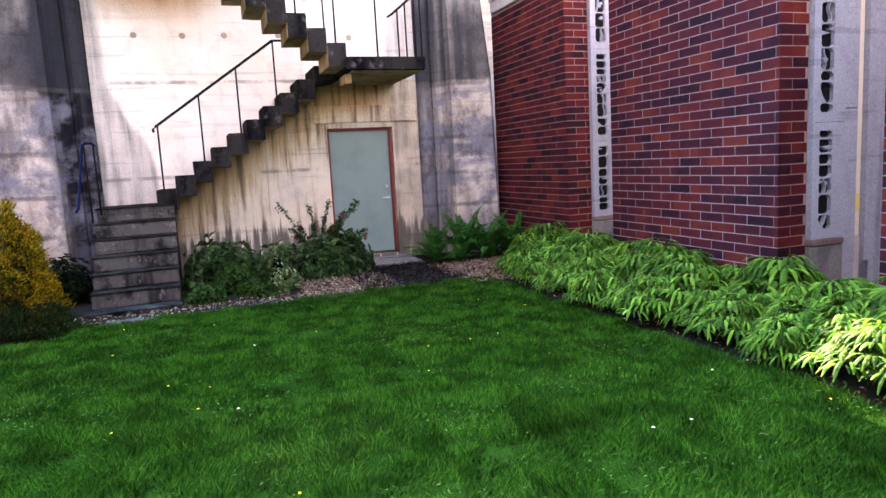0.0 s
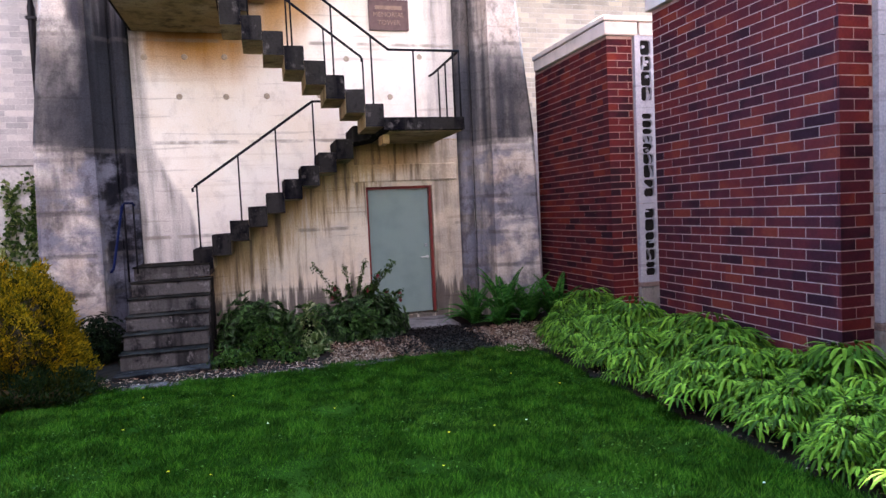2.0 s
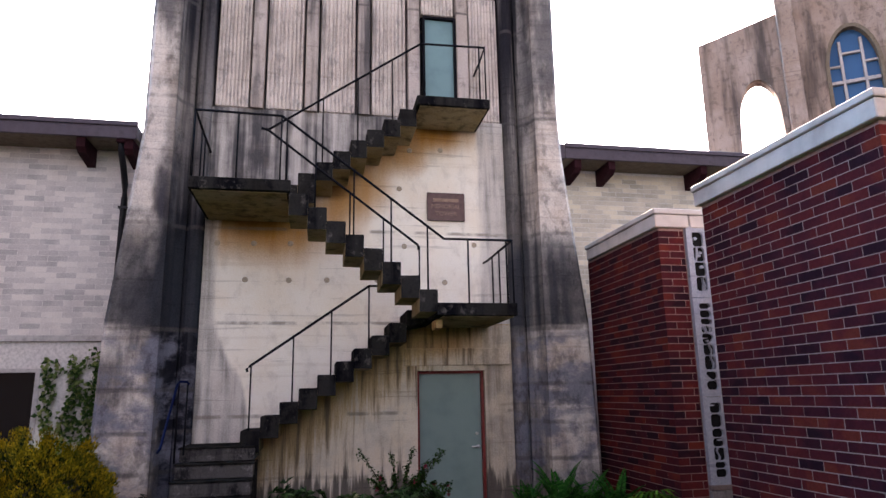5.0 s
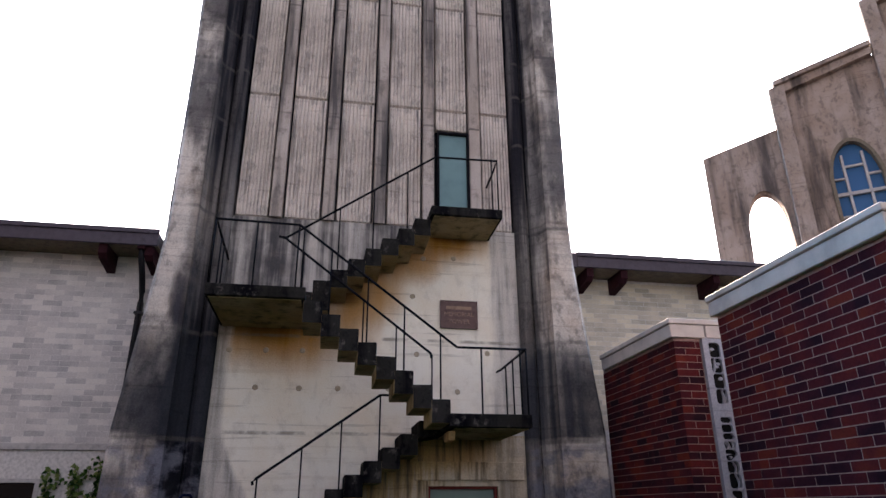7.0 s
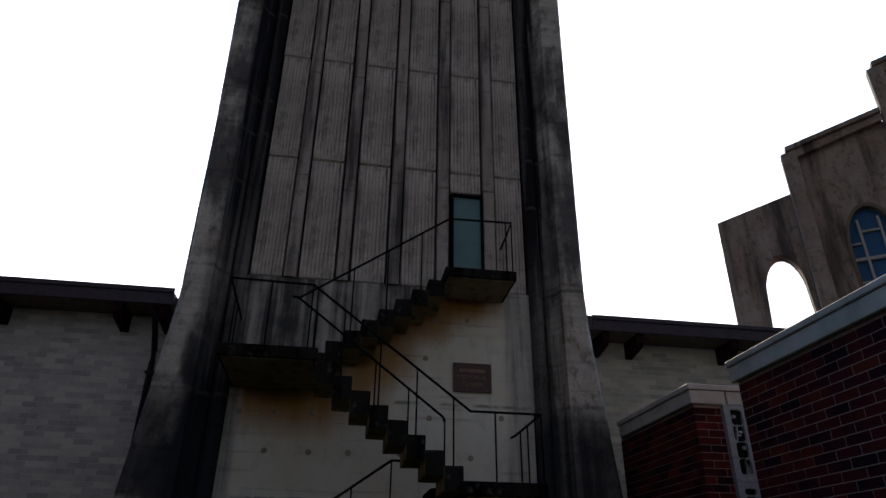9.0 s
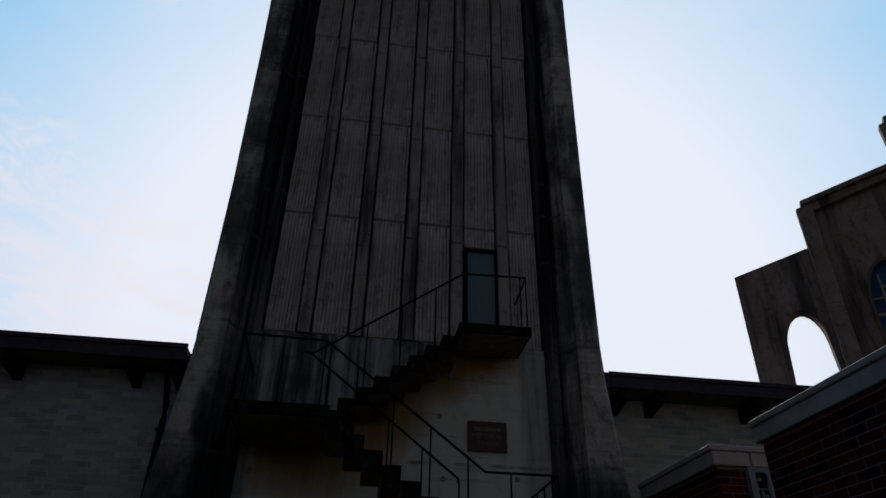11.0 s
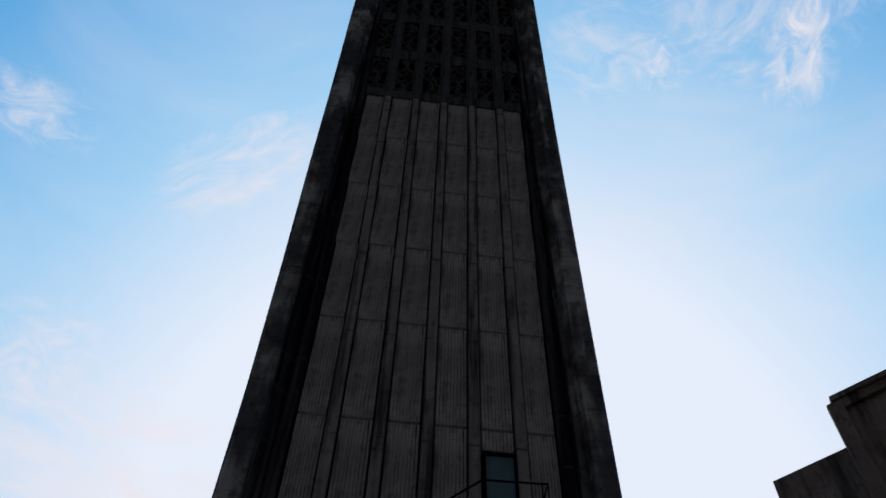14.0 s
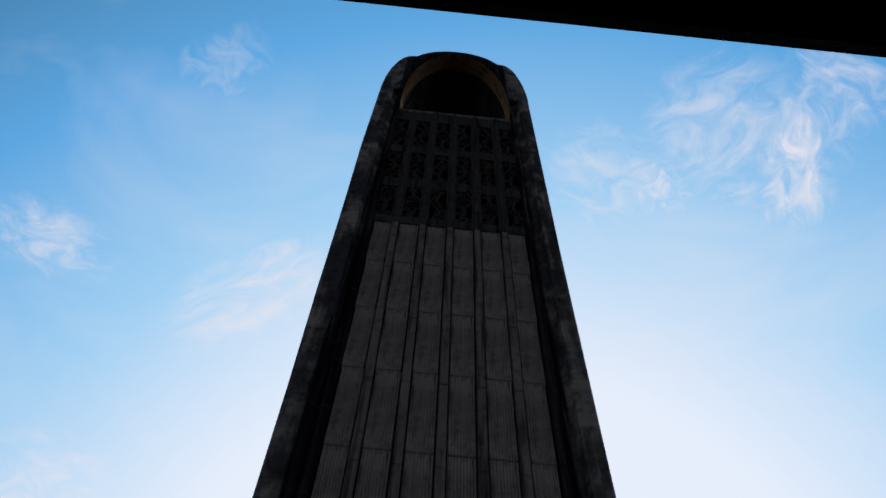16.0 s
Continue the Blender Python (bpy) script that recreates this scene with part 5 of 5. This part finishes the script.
def fern_kind(label, group, seed, mat, *shape):
    g = np.random.default_rng(seed)
    fol, st = fan_plant(g, *shape)
    t = thing("fern", label, "fern", group=group)
    part("foliage", fol, mat, t)
    part("frond_base", stalk_mesh(st, 0.003), M_STEM, t)
    return t


kinds = [fern_kind("bright green fan-leaved fern clump under the brick wall", "ferns along the brick wall", 20 + n, M_FERN, 52, 0.41, 0.35 + 0.02 * n) for n in range(4)]
spots, tries = [], 0
while len(spots) < 66 and tries < 4000:
    tries += 1
    x, y = rng.uniform(2.70, 3.62), rng.uniform(-9.6, -2.35)
    if y > -3.3 and x < 3.0:
        continue
    if all(math.hypot(x - a, y - b) > 0.325 for a, b in spots):
        spots.append((x, y))
used = set()
for n, (x, y) in enumerate(spots):
    s = rng.uniform(0.86, 1.32) * (1.04 if y < -4.6 else 0.95) * (0.80 + 0.32 * (x - 2.7) / 0.92)
    m = pose(x, y, 0.02, rng.uniform(-6, 6), rng.uniform(-10, 2), rng.uniform(0, 360))
    k4 = n % 4
    if k4 not in used:
        used.add(k4)
        kinds[k4].matrix_basis = m
        kinds[k4].scale = (s, s, s)
    else:
        kinds[k4].scale, keep = (s, s, s), kinds[k4].scale.copy()
        copy_thing(kinds[k4], m)
        kinds[k4].scale = keep
for n, (x, y, s) in enumerate(((2.36, -0.85, 0.85), (2.92, -0.75, 1.12), (3.22, -1.1, 1.0), (3.62, -1.2, 0.95), (2.65, -1.25, 0.6))):
    g = np.random.default_rng(50 + n)
    f = thing("fern", "tall sword fern with upright feathered fronds beside the pier", "fern", group="sword ferns")
    fol, st = vase_plant(g, 21 + 2 * (n % 2), 0.86, 30)
    part("foliage", fol, M_SWORD, f)
    part("frond_base", stalk_mesh(st), M_LOW, f)
    f.matrix_basis = pose(x, y, 0.0, 0, 0, 50 * n)
    f.scale = (s, s, s)


def blob_points(g, n, radii, shell=0.55, lumps=3.0, seed=0.0):
    d = g.normal(size=(n, 3))
    d[:, 2] = np.abs(d[:, 2]) - 0.15
    d /= np.linalg.norm(d, axis=1, keepdims=True)
    lump = np.array([0.84 + (0.38 if lumps < 4 else 0.27) * noise.noise(Vector(v) * lumps + Vector((seed, 0, 0))) for v in d])
    r = (shell + (1 - shell) * g.random(n) ** 0.5) * lump
    return d * r[:, None] * np.array(radii), d


def shrub(name, label, category, place, radii, whorls, per, size, width, mat, seed, stems=7, core=True, spread=0.9):
    g = np.random.default_rng(seed)
    P, D = blob_points(g, whorls, radii, 0.5, 2.6, seed)
    P[:, 2] = np.maximum(P[:, 2] + radii[2] * 0.15, 0.03)
    t = thing(name, label, category, place)
    chunks = []
    for j in range(per):
        a = g.uniform(0, math.tau, len(P))
        ref = np.cross(D, [0.3, 0.2, 1.0])
        ref /= np.linalg.norm(ref, axis=1, keepdims=True)
        ref2 = np.cross(D, ref)
        side = ref * np.cos(a)[:, None] + ref2 * np.sin(a)[:, None]
        dirs = side * spread + D * 0.45 + np.array([0, 0, 0.12])
        chunks.append(leaves(P, dirs, D + g.normal(0, 0.15, P.shape), size * g.uniform(0.6, 1.15, len(P)), width * g.uniform(0.8, 1.15, len(P)), 0.2))
    part("foliage", merged(chunks), mat, t)
    bm = bmesh.new()
    for q in P[:: max(1, len(P) // stems)]:
        tube(bm, [(0.12 * q[0], 0.12 * q[1], 0.0), (0.5 * q[0], 0.5 * q[1], 0.5 * q[2]), tuple(q)], [0.014, 0.009, 0.004], 5, False)
    part("branchwork", bm, M_STEM, t)
    # Added core whose near-black colour supplies the shade between the leaves.
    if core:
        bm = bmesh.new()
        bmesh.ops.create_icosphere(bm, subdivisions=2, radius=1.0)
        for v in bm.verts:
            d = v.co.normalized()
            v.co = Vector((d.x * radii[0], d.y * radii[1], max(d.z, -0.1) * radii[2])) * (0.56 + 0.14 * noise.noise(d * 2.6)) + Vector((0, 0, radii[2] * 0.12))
        part("filler_core", bm, M_CORE_SHADE, t, "", True)
    return t


shrub("rhododendron", "dark green broad-leaved shrub below the stair", "shrub", (-0.90, -0.80, 0), (0.62, 0.52, 0.58), 420, 8, 0.135, 0.046, M_RHODO, 3)
shrub("rhododendron", "dark green broad-leaved shrub beside the door", "shrub", (0.60, -1.05, 0), (0.72, 0.56, 0.58), 480, 8, 0.135, 0.046, M_RHODO, 4)
shrub("rhododendron", "low dark green shrub between its larger neighbours", "shrub", (-0.12, -0.90, 0), (0.55, 0.45, 0.46), 300, 8, 0.135, 0.046, M_RHODO, 5)
shrub("perennial", "low green leafy plant at the foot of the stair", "plant", (-1.22, -2.15, 0), (0.30, 0.28, 0.26), 150, 5, 0.06, 0.026, M_LOW, 6)
shrub("perennial", "bushy green plant with yellow-green tips in the bed", "plant", (-0.78, -1.75, 0), (0.36, 0.34, 0.42), 230, 5, 0.065, 0.024, M_LOW, 7)
shrub("hosta", "cream variegated plant at the edge of the bed", "plant", (-0.18, -1.95, 0), (0.20, 0.20, 0.26), 60, 5, 0.13, 0.035, M_HOSTA, 8)
shrub("perennial", "upright plant with cream-splashed leaves", "plant", (-0.22, -1.45, 0), (0.16, 0.14, 0.66), 45, 4, 0.09, 0.03, M_HOSTA, 9)
shrub("perennial", "small green plant under the stair edge", "plant", (-0.5, -2.2, 0), (0.22, 0.2, 0.2), 80, 5, 0.06, 0.024, M_LOW, 16)
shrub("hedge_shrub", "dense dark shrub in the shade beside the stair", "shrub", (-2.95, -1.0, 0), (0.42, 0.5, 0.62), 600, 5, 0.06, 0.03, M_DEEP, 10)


def rose_bush(place):
    g = np.random.default_rng(31)
    t = thing("rose_bush", "thin rose bush with small red blooms beside the door", "shrub", place)
    bm, P, D, blooms = bmesh.new(), [], [], []
    for i in range(22):
        a, lean = g.uniform(0, math.tau), g.uniform(0.25, 0.75)
        top = Vector((math.cos(a) * lean + 0.12, math.sin(a) * lean * 0.45 - 0.1, g.uniform(0.5, 1.08)))
        pts = [Vector((0, 0, 0)).lerp(top, q) + Vector((0, 0, 0.12 * math.sin(q * 3))) for q in (0, 0.3, 0.6, 0.85, 1)]
        tube(bm, pts, [0.008, 0.007, 0.005, 0.004, 0.003], 5, False)
        for q in np.linspace(0.3, 1.05, 22):
            p = Vector((0, 0, 0)).lerp(top, float(q)) + Vector((0, 0, 0.12 * math.sin(q * 3)))
            for _ in range(3):
                P.append(p)
                D.append(g.normal(size=3) + np.array([0, 0, 0.2]))
            if q > 0.8:
                for _ in range(3):
                    P.append(p + Vector(g.normal(0, 0.025, 3)))
                    D.append(g.normal(size=3))
        if i % 4 == 0 or top.z < 0.62:
            blooms.append(top + Vector((0.0, -0.02, -0.02)))
    part("branchwork", bm, M_STEM, t)
    U = np.tile([[0.1, 0.2, 1.0]], (len(P), 1))
    part("foliage", merged([leaves([tuple(p) for p in P], D, U, 0.05, 0.028)]), M_LOW, t)
    for b in blooms:
        q = g.normal(size=(14, 3))
        part("bloom", merged([leaves(np.tile([tuple(b)], (14, 1)), q, np.tile([[0.1, 0.3, 1]], (14, 1)), 0.045, 0.038, -0.1)]), M_RED_PETAL, t, "small red rose")


rose_bush((0.52, -0.70, 0))


def conifer(place, radii, n, mat, seed, label, size=0.075):
    g = np.random.default_rng(seed)
    t = thing("conifer_shrub", label, "shrub", place)
    # inner sprays tinted dark green for shade, then the outer tufts that carry the colour
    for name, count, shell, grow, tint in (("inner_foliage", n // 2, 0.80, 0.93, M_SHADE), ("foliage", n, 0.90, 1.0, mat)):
        P, D = blob_points(g, count, radii, shell, 4.6, seed)
        P = P * grow * np.minimum((np.abs(D) ** 3).sum(1) ** (-1 / 3), 1.22)[:, None]
        P[:, 2] = np.maximum(P[:, 2] + radii[2] * 0.12, 0.02)
        tuft = np.array([noise.noise(Vector(v) * 13.0) for v in P])
        P, D = P[tuft > -0.26], D[tuft > -0.26]
        chunks = []
        for j in range(4):
            dirs = D * 0.85 + np.array([0, 0, 0.4]) + g.normal(0, 0.42, P.shape)
            chunks.append(leaves(P + g.normal(0, 0.018, P.shape), dirs, D + g.normal(0, 0.4, P.shape), size * g.uniform(0.6, 1.2, len(P)), size * 0.32, 0.1))
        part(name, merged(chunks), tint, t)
    # Added solid core that closes the gaps between the sprays.
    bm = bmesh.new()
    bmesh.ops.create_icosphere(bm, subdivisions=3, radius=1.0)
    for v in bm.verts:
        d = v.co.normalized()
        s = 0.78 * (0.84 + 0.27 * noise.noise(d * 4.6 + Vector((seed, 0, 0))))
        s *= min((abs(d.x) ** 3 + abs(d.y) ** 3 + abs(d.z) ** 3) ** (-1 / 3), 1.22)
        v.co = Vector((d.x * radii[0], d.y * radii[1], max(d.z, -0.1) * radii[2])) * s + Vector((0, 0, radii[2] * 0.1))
    part("filler_core", bm, M_STEM, t, "", True)
    bm = tube(bmesh.new(), [(0, 0, -0.05), (0.02, 0, radii[2] * 0.5), (0, 0, radii[2] * 0.8)], [0.05, 0.035, 0.012], 7)
    part("trunk", bm, M_STEM, t)
    return t


conifer((-3.62, -2.45, 0), (0.92, 0.85, 1.36), 13000, M_GOLD, 12, "rounded golden-orange conifer shrub beside the stair", 0.05)
conifer((-3.35, -3.0, 0), (0.85, 0.45, 0.34), 1500, M_JUNIPER, 13, "low spreading dark green juniper in front of the golden conifer")
conifer((-4.9, -2.6, 0), (0.9, 0.8, 1.35), 5000, M_GOLD, 14, "second golden conifer shrub further along the bed", 0.05)
for x, y, z in ((-3.42, -3.32, 0.92), (-3.72, -3.28, 0.72)):
    f = thing("orange_flower", "small orange flower against the golden conifer", "flower", (x, y, 0))
    part("stem", tube(bmesh.new(), [(0, 0, 0), (0, 0, z)], 0.004, 5), M_LOW, f)
    q = rng.normal(size=(16, 3))
    part("flower_head", merged([leaves(np.tile([[0, 0, z]], (16, 1)), q, np.tile([[0, 0.3, 1]], (16, 1)), 0.045, 0.035, 0.0)]), M_ORANGE_PETAL, f)

# ivy on the pale wall
ivy = thing("ivy", "climbing ivy with pale young leaves on the pale wall", "climbing plant", (-4.7, WY - 0.02, 0))
g = np.random.default_rng(5)
bm, P = bmesh.new(), []
for i in range(9):
    x, z, pts = g.uniform(-0.35, 0.38), 0.0, []
    top = g.uniform(1.9, 2.85)
    while z < top:
        pts.append((x, 0.0, z))
        P += [(x + g.normal(0, 0.035), -0.03, z + g.normal(0, 0.03)) for _ in range(3)]
        z += 0.055
        x = min(0.42, max(-0.42, x + g.normal(0, 0.035)))
    tube(bm, pts, 0.005, 4, False)
part("vine", bm, M_STEM, ivy)
n = len(P)
part("foliage", merged([leaves(P, np.stack([g.normal(0, 0.7, n), g.uniform(-0.9, -0.2, n), g.normal(-0.4, 0.5, n)], 1), np.tile([[0, -1, 0.4]], (n, 1)), g.uniform(0.05, 0.11, n), g.uniform(0.05, 0.09, n))]), M_IVY, ivy)


# ---- lawn blades, clover, chips ----
def heights(x, y):
    return np.array([lawn_height(a, b) for a, b in zip(x, y)])


def grass(n, x0, x1, y0, y1, lo, hi, w, seed):
    g = np.random.default_rng(seed)
    x, y = g.uniform(x0, x1, n), g.uniform(y0, y1, n)
    z = heights(x, y)
    clump = np.array([noise.noise((a * 2.3, b * 2.3, 1.0)) + 0.6 * noise.noise((a * 7, b * 7, 4.0)) for a, b in zip(x, y)])
    h = g.uniform(lo, hi, n) * (1.0 + 0.75 * np.clip(clump, -0.8, 0.9))
    a = g.normal(0, 1.0, n) + 4.0 * clump
    lean = h * g.uniform(0.4, 1.35, n)
    b = np.stack([x, y, z - 0.01], 1)
    s = np.stack([np.sin(a), -np.cos(a), 0 * a], 1) * (w * g.uniform(0.7, 1.3, n))[:, None]
    tip = b + np.stack([np.cos(a) * lean, np.sin(a) * lean, h], 1)
    V = np.stack([b - s, b + s, tip], 1).reshape(-1, 3)
    return V.tolist(), [], np.arange(3 * n).reshape(-1, 3).tolist()


gr = part("grass", grass(180000, -4.2, 2.46, -6.6, -2.82, 0.028, 0.058, 0.0055, 1), M_GRASS)
tagged(gr, "short green grass blades of the lawn", "grass", kind="stuff")
gr = part("grass", grass(110000, -3.6, 2.46, -9.6, -6.6, 0.03, 0.065, 0.0052, 2), M_GRASS)
tagged(gr, "short green grass blades of the lawn", "grass", kind="stuff")

gr = part("grass", grass(60000, -7.5, 2.46, -13.0, -9.6, 0.03, 0.065, 0.0045, 9), M_GRASS)
tagged(gr, "short green grass blades of the lawn", "grass", kind="stuff")
gr = part("grass", grass(50000, -7.5, -3.6, -9.6, -3.4, 0.03, 0.06, 0.0045, 10), M_GRASS)
tagged(gr, "short green grass blades of the lawn", "grass", kind="stuff")


def scatter(name, n, area, size, mat, label, category, seed, high=0.03, patch=0.0):
    g = np.random.default_rng(seed)
    x0, x1, y0, y1 = area
    x, y = g.uniform(x0, x1, n), g.uniform(y0, y1, n)
    if patch:
        keep = np.array([noise.noise((a * patch, b * patch, seed)) > 0.12 for a, b in zip(x, y)])
        x, y = x[keep], y[keep]
    n = len(x)
    P = np.stack([x, y, (heights(x, y) if mat is M_CLOVER else np.zeros(n)) + high * g.uniform(0.4, 1, n)], 1)
    D = np.stack([g.normal(size=n), g.normal(size=n), g.normal(0, 0.25, n)], 1)
    ob = part(name, merged([leaves(P, D, np.stack([g.normal(0, 0.3, n), g.normal(0, 0.3, n), np.ones(n)], 1), size * g.uniform(0.5, 1.3, n), size * 0.45 * g.uniform(0.6, 1.2, n), 0.05)]), mat)
    return tagged(ob, label, category, kind="stuff")


scatter("clover", 4500, (-3.8, 2.4, -9.0, -3.0), 0.03, M_CLOVER, "pale clover leaves in the lawn", "clover", 3, 0.05, 1.6)
scatter("wood_chips", 2600, (0.0, 1.25, -2.75, -1.5), 0.05, M_CHIP, "pale brown wood chips in the bed", "mulch", 4, 0.05)
scatter("wood_chips", 4200, (2.05, 3.4, -3.1, -1.3), 0.05, M_CHIP, "pale brown wood chips by the ferns", "mulch", 5, 0.05)
scatter("wood_chips", 800, (-2.9, 0.2, -2.85, -2.3), 0.045, M_CHIP, "scattered wood chips along the lawn edge", "mulch", 6, 0.045)
scatter("wood_chips", 900, (2.55, 3.8, -9.5, -3.0), 0.045, M_CHIP, "wood chips beneath the ferns", "mulch", 8, 0.04)
scatter("bark_mulch", 9000, (0.75, 2.2, -2.85, -0.93), 0.045, M_BARK, "dark damp bark before the door", "mulch", 7, 0.055)
g = np.random.default_rng(77)
for n in range(24):
    x, y = g.uniform(-2.8, 2.3), g.uniform(-8.3, -3.6)
    f = thing("lawn_flower", "tiny yellow flower in the lawn" if n % 4 else "tiny white daisy in the lawn", "flower", (x, y, lawn_height(x, y)), "lawn flowers")
    q = np.stack([g.normal(size=10), g.normal(size=10), np.full(10, 0.3)], 1)
    part("flower_head", merged([leaves(np.tile([[0, 0, 0.05]], (10, 1)), q, np.tile([[0, 0, 1]], (10, 1)), 0.012, 0.009, 0.0)]), M_YELLOW_PETAL if n % 4 else M_WHITE_PETAL, f)
    part("stalk", tube(bmesh.new(), [(0, 0, 0), (0, 0, 0.05)], 0.0015, 4), M_LOW, f)

# stone edging of the lawn
edging = thing("lawn_edging", "row of flat grey edging stones between bed and lawn", "edging", kind="structure")
x = -3.1
g = np.random.default_rng(8)
while x < 0.9:
    w = g.uniform(0.14, 0.45)
    part("stone", weathered_block(x, x + w - 0.015, -2.93 + g.uniform(-0.05, 0.05), -2.76 + g.uniform(-0.06, 0.06), -0.08, 0.045 + g.uniform(-0.025, 0.02), x, 0.012), M_KERB, edging)
    x += w


# ---- brick pieces, last ----
def brick_box(u0, u1, z0, z1, d):
    """Corners of one brick in wall space: along, depth, up; the back stays open."""
    c = 0.0025
    v = [(u0, d, z0), (u1, d, z0), (u1, d, z1), (u0, d, z1), (u0 + c, 0, z0 + c), (u1 - c, 0, z0 + c), (u1 - c, 0, z1 - c), (u0 + c, 0, z1 - c)]
    f = [(4, 5, 6, 7), (0, 1, 5, 4), (1, 2, 6, 5), (2, 3, 7, 6), (3, 0, 4, 7)]
    return v, f


def courses(u0, u1, z0, z1, length, height, joint=0.0056):
    out, r = [], 0
    z = z0
    while z + height * 0.6 < z1:
        u = u0 - (length / 2 if r % 2 else 0.0)
        while u < u1 - 0.02:
            a, b = max(u, u0), min(u + length - joint, u1)
            if b - a > 0.03:
                out.append((a, b, z, min(z + height - joint, z1)))
            u += length
        z += height
        r += 1
    return out


def lay(parent, place, cells, name, mat, mat_rest, most, label_rest, nearest, length, height, depth=0.02):
    """Bricks of one wall: the nearest as pieces that share meshes, the rest joined."""
    cells = sorted(cells, key=nearest)
    shared = {}
    for a, b, z0, z1 in cells[:most]:
        w = round(b - a, 2)
        if w not in shared:
            v, f = brick_box(0, b - a, 0, z1 - z0, depth)
            shared[w] = mesh_of(name, (v, [], f), mat)
        ob = new(name, shared[w])
        ob.parent = parent
        ob.matrix_basis = place @ Matrix.Translation((a, 0, z0)) @ pose(0, (hash((round(a * 100), round(z0 * 100))) % 5) * 0.0006, 0)
    V, F = [], []
    for a, b, z0, z1 in cells[most:]:
        v, f = brick_box(a, b, z0, z1, depth)
        n = len(V)
        V += [tuple(place @ Vector(p)) for p in v]
        F += [tuple(i + n for i in q) for q in f]
    if V:
        ob = part("brickwork", (V, [], F), mat_rest, parent)
        ob["kind"] = "stuff"


# wall space to world: along -y for faces turned to the court, along x for faces turned to the walk
def court(x):
    return Matrix(((0, 1, 0, x), (-1, 0, 0, 0), (0, 0, 1, 0), (0, 0, 0, 1)))


def front(y):
    return Matrix(((1, 0, 0, 0), (0, 1, 0, y), (0, 0, 1, 0), (0, 0, 0, 1)))


near = lambda c: -c[1] - 0.2 * c[3]  # noqa: E731
lay(brick_wing, court(FX), courses(3.58, 6.20, 0.05, TOP, LEN, CRS), "brick", M_BRICK, M_BRICK_R, 300, "", near, LEN, CRS)
lay(brick_wing, court(FX), courses(0.10, 2.50, 0.05, TOP, LEN, CRS), "brick", M_BRICK, M_BRICK_R, 0, "", near, LEN, CRS)
lay(brick_wing, court(FX), courses(7.19, 11.0, 0.05, TOP, LEN, CRS), "brick", M_BRICK, M_BRICK_R, 0, "", near, LEN, CRS)
for y, end in ((-2.50, FX + 0.385), (-6.20, FX + 0.350)):
    lay(brick_wing, front(y), courses(FX, end, 0.05, TOP, LEN, CRS), "brick", M_BRICK, M_BRICK_R, 0, "", near, LEN, CRS)
    part("return_core", blocks((FX + 0.006, end + 0.008, y + 0.004, y + 0.2, -0.2, TOP)), M_MORTAR, brick_wing)
by_tower = lambda c: -c[0]  # noqa: E731
lay(wing_l, front(WY), courses(-9.0, -3.40, 2.985, 6.38, LEN, CRS), "brick", M_PALE, M_PALE_R, 300, "", by_tower, LEN, CRS)
lay(wing_r, front(WY), courses(3.45, 10.5, 3.3, 6.38, LEN, CRS), "brick", M_CREAM, M_CREAM_R, 0, "", by_tower, LEN, CRS)
